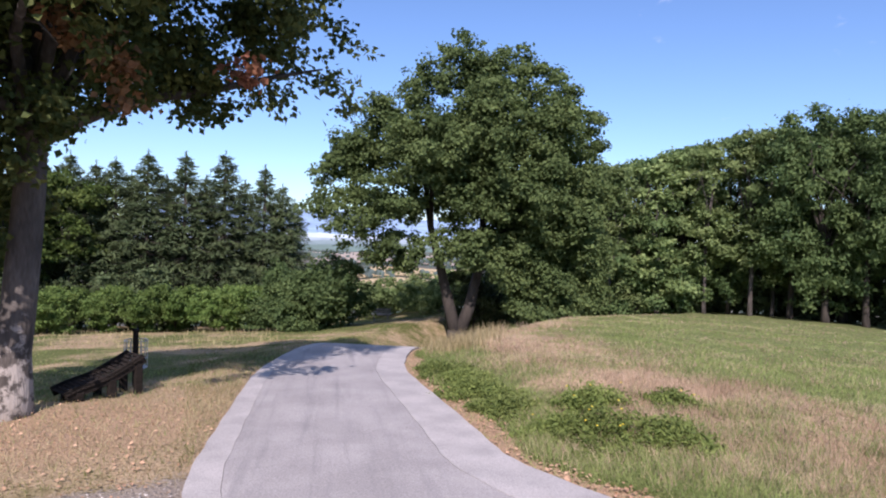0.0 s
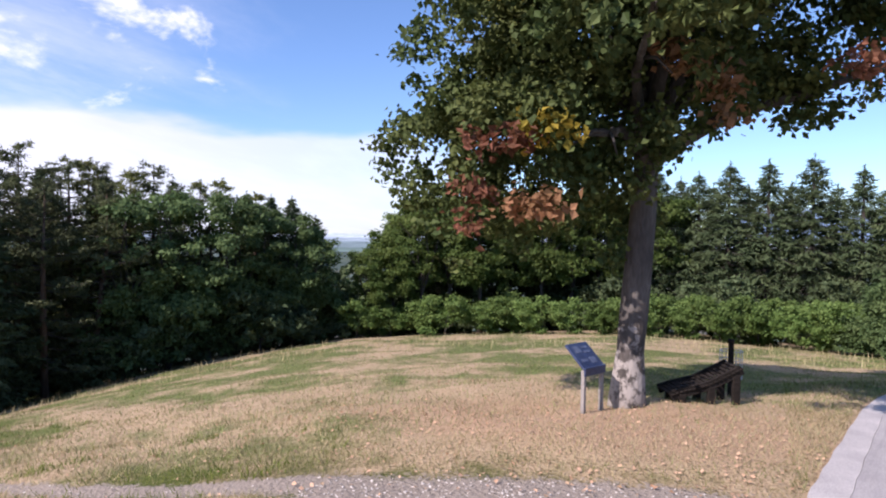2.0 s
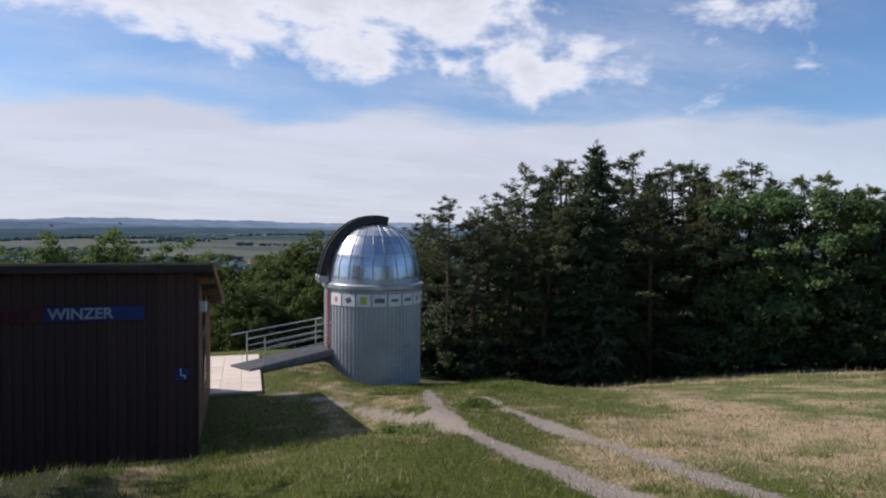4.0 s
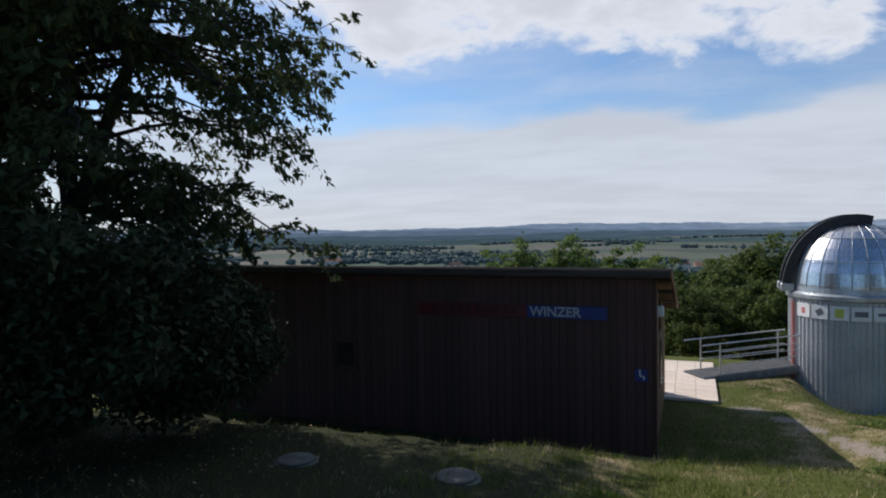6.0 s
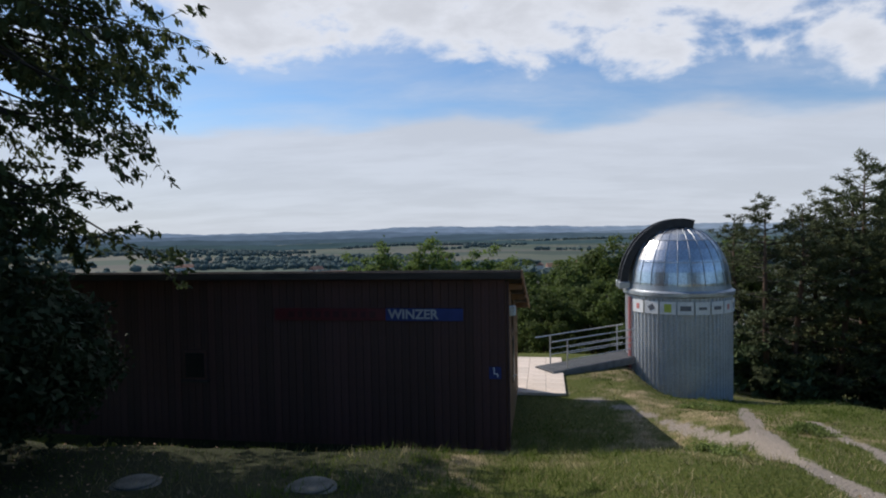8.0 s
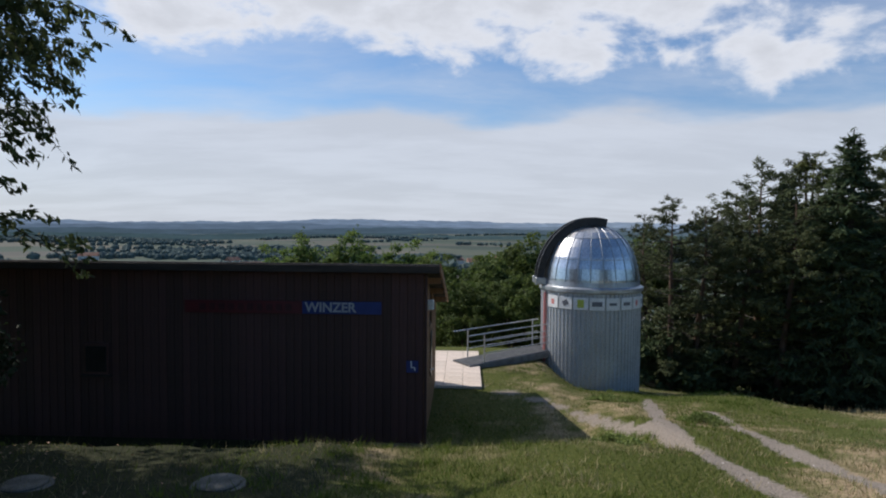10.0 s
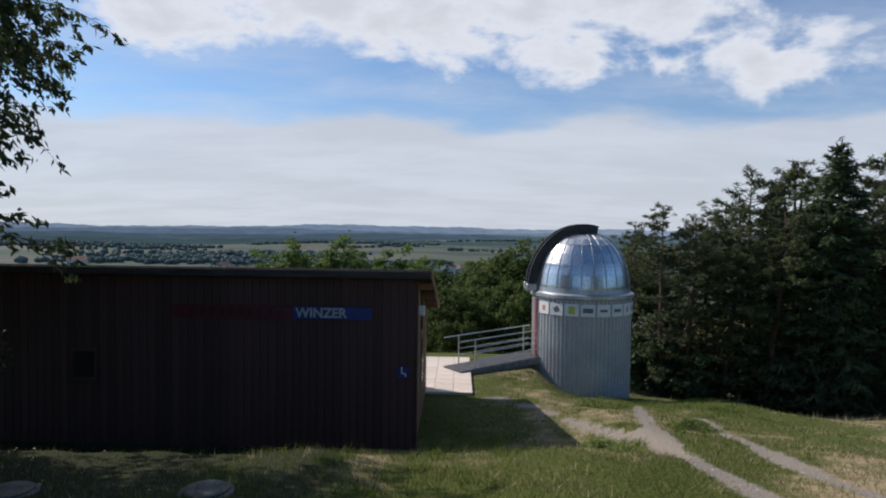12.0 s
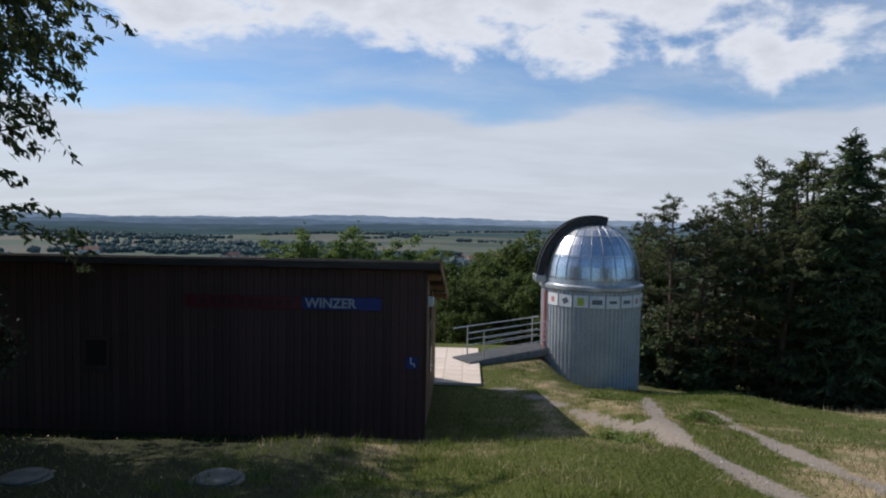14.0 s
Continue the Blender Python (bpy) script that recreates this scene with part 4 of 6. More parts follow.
dense = leafy("oak_tree", round_lobes(10, 6.4, 0.6, broad_rng, 28), (0.1, 0, 4.0), 0.2, WOODLAND, 1500, 12, 0.2, 0.145, BARK_DARK, 35, "dense dark green oak at the edge of the field")
to_height(dense, 10.0, [(-149.6, 39, 10.6), (-152.2, 39, 10.4), (-147.2, 41, 9.3), (-155.4, 38, 9.0), (-158.6, 38, 9.5), (-150.8, 44, 9.8), (-130.6, 40, 6.6), (-127.6, 39, 6.8), (-125.0, 40, 6.4)], 14, 0.82)
FIELD_TREE = "pale green slender ash tree at the edge of the field"
pale = leafy("ash_tree", tall_lobes(10.5, 3.6, 2.4, broad_rng), (0, 0.1, 5.6), 0.12, WOODLAND_PALE, 800, 11, 0.19, 0.135, BARK, 33, FIELD_TREE)
to_height(pale, 10.5, [(-133.4, 39, 6.6), (-137.4, 40, 7.7), (-141.0, 40, 8.5), (-144.4, 40, 9.1), (-139.4, 43, 7.8), (-146.0, 42, 9.2), (-135.2, 44, 6.9)], 5)
pale_b = leafy("ash_tree", tall_lobes(10.5, 4.0, 1.4, broad_rng), (0.1, 0.0, 5.2), 0.12, WOODLAND, 850, 11, 0.19, 0.135, BARK_DARK, 39, "slender green ash tree at the edge of the field")
to_height(pale_b, 10.5, [(-131.6, 42, 6.2), (-135.6, 40, 6.6), (-139.2, 41, 7.4), (-142.8, 42, 8.2), (-143.4, 46, 8.0), (-137.0, 46, 6.8), (-129.0, 44, 6.0), (-133.0, 46, 6.0), (-140.6, 47, 7.6)], 19)
low = leafy("broadleaf_tree", round_lobes(8.0, 6.2, 0.4, broad_rng, 24), (0, 0.1, 2.2), 0.16, SLOPE_LEAF, 1300, 12, 0.19, 0.135, BARK_DARK, 34, "bushy green tree on the slope below the hut")
copies(low, [(-9.5, 38, 1.0), (-5.5, 35, 0.86), (-12.5, 36, 1.0), (-2.2, 37, 0.94), (3.6, 40, 0.82), (8.0, 44, 0.85), (-7.0, 46, 1.1), (-16, 40, 1.1), (-19, 44, 1.15), (-4, 30, 0.6), (-8, 31, 0.62), (-11, 30, 0.62), (0, 33, 0.7)], 6)
slender = leafy("broadleaf_tree", tall_lobes(8.4, 3.4, 0.6, broad_rng), (0, 0.1, 3.0), 0.12, WOODLAND_LIT, 800, 11, 0.18, 0.13, BARK_DARK, 37, "sunlit green treetop rising behind the hut's roof")
copies(slender, [(10.2, 47, 1.2), (8.3, 50, 1.15), (6.1, 45, 1.2), (4.8, 48, 1.2), (1.3, 42, 1.1), (12.6, 50, 1.15), (-0.6, 44, 1.05)], 15)

# ---------------------------------------------------------------- hedge and bushes


def bush(label, seed, height, width, leaf=SHRUB, name="bush", size=0.13, clusters=500):
    rng = np.random.default_rng(seed)
    lobes = [(rng.uniform(-0.4, 0.4) * width, rng.uniform(-0.32, 0.32) * width, height * rng.uniform(0.06, 0.85), width * rng.uniform(0.09, 0.2)) for _ in range(18)]
    t = thing(name, Matrix.Identity(4), label, "bush")
    part("stem", limbs((0, 0, -0.2), (0, 0, height * 0.2), [q[:3] for q in lobes[:7]], 0.06, rng, sides=5, trunk_points=3), BARK_DARK, t)
    pts, out = lobe_points(lobes, clusters, 12, 0.17, rng, 0.4)
    pts[:, 2] = np.maximum(pts[:, 2], 0.06)
    v, f = leaves(pts, size * 1.15, out, rng, facing=0.9, simple=True)
    mesh_part("foliage", v, f, leaf, t)
    return t


hedge = bush("green hazel bush in the hedge along the meadow", 42, 3.0, 4.6)
copies(hedge, [(-84.2, 37.5, 0.55), (-87.6, 36.6, 0.72), (-90.9, 37.6, 0.62), (-93.8, 36, 0.7), (-96.6, 37.2, 0.82), (-99.6, 35.4, 0.64), (-102.4, 35.6, 0.78), (-78.6, 39, 0.7), (-74, 40.4, 0.62), (-70.8, 39.6, 0.8), (-66, 41, 0.6), (-81.5, 38.6, 0.66), (-63, 41, 0.8), (-92.2, 39, 0.8), (-98.2, 38.5, 0.74), (-101, 38, 0.8), (-89, 39, 0.76), (-76.2, 41, 0.8), (-68.3, 42, 0.8), (-85.8, 37, 0.66), (-95.2, 36.8, 0.6)], 7)
big = bush("large rounded dark green bush by the lane", 43, 3.9, 5.6, WOODLAND, clusters=1900)
copies(big, [(-108.2, 33.5, 0.98), (-105.7, 34.5, 0.85)], 8)
scrub = bush("olive green scrub on the slope below the lane", 44, 2.4, 4.5, WOODLAND_PALE)
copies(scrub, [(-113.2, 44, 1.0), (-116.2, 46, 1.0), (-119.2, 48, 1.05), (-114.7, 50, 1.0), (-111.2, 50, 1.1), (-122.2, 44, 1.2), (-117.7, 40, 0.8)], 9)


# ---------------------------------------------------------------- cherry by the hut
def cherry_tree():
    """Boughs with hanging leaves all along their twigs, open enough to see the sky between them."""
    foot = spot(47.2, 11.6)
    rng = np.random.default_rng(51)
    t = thing("cherry_tree", Matrix.Translation(foot) @ Matrix.Scale(1.2, 4), "dark green cherry tree with overhanging branches beside the hut", "tree")
    bm = bmesh.new()
    tube([(0, 0, -0.25), (0.03, 0.02, 0.8), (0.0, 0.05, 1.9), (0.06, 0.0, 2.7)], [0.24, 0.17, 0.15, 0.14], 10, bm)
    for top in ((1.3, 1.0, 8.4), (-0.8, 0.5, 7.8), (0.3, -0.3, 9.2)):
        tube([(0.05, 0, 2.6), (top[0] * 0.3, top[1] * 0.3, 4.0), (top[0] * 0.7, top[1] * 0.7, 5.8), top], [0.11, 0.085, 0.055, 0.015], 8, bm)
    pts, axes, twigs = [], [], []
    # the side towards the valley view carries the longest boughs
    lead = math.atan2(0.62, 0.78)
    for k in range(146):
        a = lead + rng.normal() * 0.9 if k < 70 or k >= 126 else rng.uniform(0, 6.28)
        h = 3.6 + 6.2 * rng.random() ** 0.9 if k < 126 else rng.uniform(2.7, 4.0)
        reach = (3.55 - 0.32 * abs(h - 5.6)) * (0.62 + 0.38 * math.cos(a - lead)) * rng.uniform(0.55, 1.05) + 0.3
        reach *= 1.0 if k < 126 else 0.72
        rise = rng.uniform(-0.1, 0.5)
        sag = rng.uniform(0.15, 0.5)
        d = np.array([math.cos(a), math.sin(a), 0.0])
        s0 = np.array([0.06, 0.03, h * 0.82 + 0.3])
        line = [s0 + d * reach * u + np.array([0, 0, reach * (rise * u - sag * u * u)]) + rng.normal(size=3) * 0.07 * u for u in np.linspace(0, 1, 7)]
        tube([Vector(p) for p in line], [0.04, 0.034, 0.028, 0.022, 0.016, 0.011, 0.005], 5, bm)
        line = np.array(line)
        across = np.array([-d[1], d[0], 0])
        for j in range(int(5 + reach * 4.2)):
            u = rng.uniform(0.2, 1.0) if j > 3 else 0.8 + 0.066 * j
            base = np.array([np.interp(u * 6, range(7), line[:, c]) for c in range(3)])
            sd = d * rng.uniform(0.35, 1.0) + across * rng.normal() * 0.8 + np.array([0, 0, rng.uniform(-0.8, 0.45)])
            sd /= np.linalg.norm(sd)
            ln = rng.uniform(0.25, 0.65)
            twig = [base + sd * ln * w + np.array([0, 0, -0.22 * ln * w * w]) for w in (0.0, 0.5, 1.0)]
            twigs.append(twig)
            # leaves hang in pairs from each twig, denser towards its tip
            flank = np.cross(sd, [0, 0, 1.0])
            for w in np.append(rng.uniform(0.15, 1, int(3 + ln * 8)), [1.0, 0.97, 0.94]):
                q = base + sd * ln * w + np.array([0, 0, -0.22 * ln * w * w])
                for side in (-1, 1):
                    hang = sd * rng.uniform(0.2, 0.8) + flank * side * rng.uniform(0.2, 0.7) + np.array([0, 0, rng.uniform(-1.1, -0.2)])
                    hang /= np.linalg.norm(hang)
                    pts.append(q + hang * 0.06 + rng.normal(size=3) * 0.035)
                    axes.append(hang)
    part("trunk", bm, BARK_DARK, t, smooth_faces=True)
    tagged(part("twig_work", bough_tubes(twigs, [0.007] * len(twigs), 3), BARK_DARK, t), kind="stuff")
    v, f = leaves(np.array(pts), 0.054, None, rng, long=2.3, axis=np.array(axes), fold=0.25)
    mesh_part("crown", v, f, CHERRY, t)


cherry_tree()
under = bush("dark undergrowth at the forest edge", 45, 3.2, 4.4, NEEDLE, size=0.21, clusters=240)
copies(under, [(b, d + 2.5 + 1.5 * math.sin(b * 3), 0.8 + 0.25 * math.sin(b * 1.7)) for b, d in [(-21 - 2.6 * i, 30 + 0.55 * i) for i in range(15)] + [(-127.5 - 2.9 * i, 42 + 1.5 * math.sin(i)) for i in range(10)] + [(-122 - 3.6 * i, 46) for i in range(10)] + [(-121.8, 31.5), (-123.6, 32.5), (-125.4, 34.0)] + [(-63 - 3.0 * i, 42.5) for i in range(9)] + [(-64 - 4.0 * i, 47) for i in range(6)] + [(-87 - 2.6 * i, 39.5) for i in range(9)] + [(-58.5, 40), (-60.3, 41.0), (-61.9, 40.5), (-64.5, 39.5)] ], 12)
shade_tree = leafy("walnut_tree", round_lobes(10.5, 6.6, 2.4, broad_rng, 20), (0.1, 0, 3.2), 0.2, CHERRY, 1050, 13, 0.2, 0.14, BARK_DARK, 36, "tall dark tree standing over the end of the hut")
copies(shade_tree, [(62.0, 11.6, 0.95), (80, 12.5, 1.0), (53.5, 15.0, 1.0), (56.5, 18.5, 1.15), (66, 16, 1.1)], 13)
thicket = bush("dark thicket inside the wood", 47, 5.2, 5.6, NEEDLE, size=0.25, clusters=320)
copies(thicket, [(-61 - 2.4 * i, 50 + 2 * math.sin(i), 0.95 + 0.15 * math.sin(2.1 * i)) for i in range(12)] + [(-123.5 - 3.0 * i, 45 + 2 * math.sin(i), 1.0) for i in range(12)] + [(-24 - 3.2 * i, 41 + 0.6 * i, 1.0) for i in range(11)], 20)
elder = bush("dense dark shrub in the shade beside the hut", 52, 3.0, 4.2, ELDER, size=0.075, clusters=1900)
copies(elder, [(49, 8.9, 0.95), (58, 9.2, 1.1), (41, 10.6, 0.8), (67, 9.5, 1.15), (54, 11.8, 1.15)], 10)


# ---------------------------------------------------------------- hut
PLANK = mat("brown_stained_boards", (0.066, 0.030, 0.026), (0.096, 0.044, 0.037), scale=2.5, fine=38, rough=0.75, bump=0.5, stretch=(4, 4, 0.35), per_object=0.2)
PLANK_SIDE = mat("honey_stained_boards", (0.22, 0.11, 0.05), (0.32, 0.17, 0.08), scale=2.5, fine=38, rough=0.7, bump=0.5, stretch=(4, 4, 0.35), per_object=0.25)
ROOFING = mat("dark_roof_felt", (0.05, 0.042, 0.038), (0.085, 0.072, 0.064), scale=1.5, fine=50, rough=0.9, bump=0.3)
FASCIA = mat("weathered_fascia", (0.045, 0.033, 0.026), (0.075, 0.056, 0.044), scale=3, fine=40, rough=0.85, bump=0.3, stretch=(0.4, 4, 4))
GLASS = mat("dark_glass", (0.015, 0.016, 0.018), (0.022, 0.023, 0.026), rough=0.3, bump=0, spec=0.25)
BLUE = mat("blue_sign_paint", (0.012, 0.026, 0.15), (0.016, 0.034, 0.18), scale=3, rough=0.45, bump=0)
RED = mat("red_sign_paint", (0.09, 0.010, 0.014), (0.12, 0.013, 0.017), scale=3, rough=0.45, bump=0)
RED_DARK = mat("dull_red_letters", (0.05, 0.008, 0.01), (0.06, 0.009, 0.012), scale=3, rough=0.5, bump=0)
WHITE = mat("white_paint", (0.74, 0.74, 0.73), (0.82, 0.82, 0.81), scale=4, rough=0.5, bump=0.05)
STEEL = mat("galvanised_steel", (0.42, 0.44, 0.46), (0.55, 0.57, 0.59), scale=4, fine=50, rough=0.42, metal=0.75, bump=0.1)

HUT_L, HUT_D, HUT_FRONT, HUT_BACK = 14.0, 4.6, 3.28, 2.2


def build_hut():
    hut = thing("wooden_hut", pose(HUT_CORNER[0], HUT_CORNER[1], TERRACE, 0, 0, HUT_TURN), "long dark brown board-clad hut with flat pent roof", "hut")
    core = bmesh.new()
    # carcass, with its top following the pent roof
    outline = [(0.0, -0.12), (HUT_D, -0.12), (HUT_D, HUT_BACK), (0.0, HUT_FRONT)]
    a = [core.verts.new((-0.03, y + (0.03 if y == 0 else -0.03), z)) for y, z in outline]
    b = [core.verts.new((-HUT_L, y + (0.03 if y == 0 else -0.03), z)) for y, z in outline]
    core.faces.new(a)
    core.faces.new(b[::-1])
    for i in range(4):
        core.faces.new((a[i], b[i], b[(i + 1) % 4], a[(i + 1) % 4]))
    bmesh.ops.recalc_face_normals(core, faces=core.faces)
    wall = part("wall", core, PLANK, hut)
    # roof slab with overhang, fascia boards
    slope = math.atan2(HUT_BACK - HUT_FRONT, HUT_D)
    turn = Matrix.Rotation(slope, 3, "X")
    part("roof", box((HUT_L + 0.55, HUT_D + 0.75, 0.10), (-HUT_L / 2 + 0.02, HUT_D / 2 + 0.1, (HUT_FRONT + HUT_BACK) / 2 + 0.075), 0.01, turn), ROOFING, hut)
    part("fascia", box((HUT_L + 0.55, 0.03, 0.14), (-HUT_L / 2 + 0.02, -0.29, HUT_FRONT + 0.10), 0.005), FASCIA, hut)
    part("verge_board", box((0.03, HUT_D + 0.75, 0.16), (0.31, HUT_D / 2 + 0.1, (HUT_FRONT + HUT_BACK) / 2 + 0.05), 0.005, turn), PLANK_SIDE, hut)
    for y in (0.6, 2.2, 3.9):
        part("rafter", box((0.3, 0.08, 0.12), (0.14, y, HUT_FRONT + (HUT_BACK - HUT_FRONT) * y / HUT_D - 0.05), 0.005), PLANK_SIDE, hut)
    # boarding
    me = bpy.data.meshes.new("plank")
    bm = box((0.150, 0.026, 1.0), (0, 0, 0.5), 0.004)
    bm.to_mesh(me)
    bm.free()
    me.materials.append(PLANK)
    rng = random.Random(3)
    n = int(HUT_L / 0.156)
    for i in range(n):
        o = new("plank", me)
        o.parent = wall
        o.location = (-0.085 - i * 0.156, -0.002 - rng.uniform(0, 0.006), -0.1 + rng.uniform(0, 0.03))
        o.scale = (1, 1, HUT_FRONT + 0.08)
    me2 = me.copy()
    me2.materials[0] = PLANK_SIDE
    for i in range(int(HUT_D / 0.156)):
        y = 0.085 + i * 0.156
        if 1.55 < y < 2.5:
            continue
        o = new("plank", me2)
        o.parent = wall
        o.rotation_euler = (0, 0, radians(90))
        o.location = (-0.0, y, -0.1)
        o.scale = (1, 1, HUT_FRONT + (HUT_BACK - HUT_FRONT) * (y + 0.08) / HUT_D + 0.08)
    part("corner_board", box((0.05, 0.12, HUT_FRONT + 0.05), (0.03, 0.03, HUT_FRONT / 2 - 0.06), 0.006), PLANK, hut)
    # side door with glass
    door = part("door", box((0.05, 0.92, 2.0), (-0.005, 2.03, 0.98), 0.006), PLANK_SIDE, hut, "honey-brown side door with glazing")
    part("door_pane", box((0.02, 0.5, 0.95), (0.03, 2.03, 1.35), 0.003), GLASS, door)
    part("door_handle", tube([(0.03, 1.68, 1.05), (0.09, 1.68, 1.05), (0.09, 1.8, 1.05)], [0.012] * 3, 6), STEEL, door)
    part("wall_lamp", box((0.14, 0.12, 0.2), (0.09, 0.5, 2.62), 0.02), WHITE, hut, "small white wall lamp")
    # little shuttered window
    w = part("window", box((0.52, 0.05, 0.62), (-6.38, -0.03, 1.55), 0.01), PLANK, hut, "small dark window in a wooden frame")
    part("window_pane", box((0.40, 0.02, 0.50), (-6.38, -0.058, 1.55)), GLASS, w)
    part("sill", box((0.6, 0.1, 0.04), (-6.38, -0.05, 1.22), 0.006), FASCIA, w)
    return hut


hut = build_hut()


def text_mesh(body, size, extrude):
    cu = bpy.data.curves.new("letters", "FONT")
    cu.body, cu.size, cu.extrude, cu.align_x, cu.align_y = body, size, extrude, "LEFT", "CENTER"
    cu.offset = 0.006
    tmp = bpy.data.objects.new("letters", cu)
    scene.collection.objects.link(tmp)
    bpy.context.view_layer.update()
    me = bpy.data.meshes.new_from_object(tmp.evaluated_get(bpy.context.evaluated_depsgraph_get()))
    bpy.data.objects.remove(tmp)
    return me


def name_sign():
    m = pose(HUT_CORNER[0], HUT_CORNER[1], TERRACE, 0, 0, HUT_TURN)
    s = thing("name_sign", m @ Matrix.Translation((0.28, -0.045, 2.61)), "long sign, red with dull letters and blue with white letters", "sign")
    part("red_panel", box((2.28, 0.03, 0.24), (-3.76, 0, 0), 0.004), RED, s)
    part("blue_panel", box((1.52, 0.03, 0.24), (-1.858, 0, 0), 0.004), BLUE, s)
    me = text_mesh("WINZER", 0.255, 0.004)
    me.materials.clear()
    # white lettering, greyed in its colour for the shade on the wall
    me.materials.append(mat("shaded_white_letters", (0.36, 0.36, 0.37), (0.44, 0.44, 0.45), scale=6, rough=0.7, bump=0))
    o = new("lettering", me)
    o.parent = s
    o.matrix_local = pose(-2.56, -0.022, 0.0, 90, 0, 0)
    for k, wd in enumerate((0.16, 0.13, 0.15, 0.15, 0.14, 0.16, 0.13, 0.15, 0.14, 0.15)):
        part("letter_bar", box((wd * 0.8, 0.008, 0.13), (-4.55 + k * 0.185, -0.019, 0), 0.002), RED_DARK, s)
    t = thing("access_sign", m @ Matrix.Translation((-0.22, -0.045, 1.50)), "small blue wheelchair access sign on the boards", "sign")
    part("plate", box((0.23, 0.012, 0.23), (0, 0, 0), 0.003), BLUE, t)
    bm = box((0.02, 0.006, 0.08), (-0.02, -0.009, 0.03))
    box((0.07, 0.006, 0.02), (0.01, -0.009, -0.015), bm=bm)
    box((0.02, 0.006, 0.06), (0.05, -0.009, -0.045), bm=bm)
    box((0.028, 0.006, 0.028), (-0.022, -0.009, 0.09), bm=bm)
    part("pictogram", bm, WHITE, t)


name_sign()

# ---------------------------------------------------------------- observatory
CLAD = mat("grey_ribbed_cladding", (0.45, 0.465, 0.475), (0.54, 0.555, 0.56), scale=1.2, fine=30, rough=0.5, metal=0.25, bump=0.08)
DOME = mat("polished_dome_sheet", (0.62, 0.615, 0.61), (0.72, 0.715, 0.71), scale=1.6, fine=18, rough=0.30, metal=1.0, bump=0.06, per_object=0.12)
RAIL_BLACK = mat("black_shutter_rail", (0.02, 0.02, 0.022), (0.035, 0.035, 0.037), rough=0.5, bump=0.05)
YELLOW_GREEN = mat("lime_green_print", (0.45, 0.50, 0.08), (0.50, 0.55, 0.1), rough=0.5, bump=0)
GREY_PRINT = mat("grey_print", (0.12, 0.13, 0.15), (0.17, 0.18, 0.2), rough=0.5, bump=0)
PINK_PRINT = mat("pale_red_print", (0.62, 0.22, 0.20), (0.68, 0.27, 0.24), rough=0.5, bump=0)

DRUM_AT, DRUM_R, DRUM_LOW, DRUM_TOP = (5.52, 20.6), 1.57, -3.75, -0.21


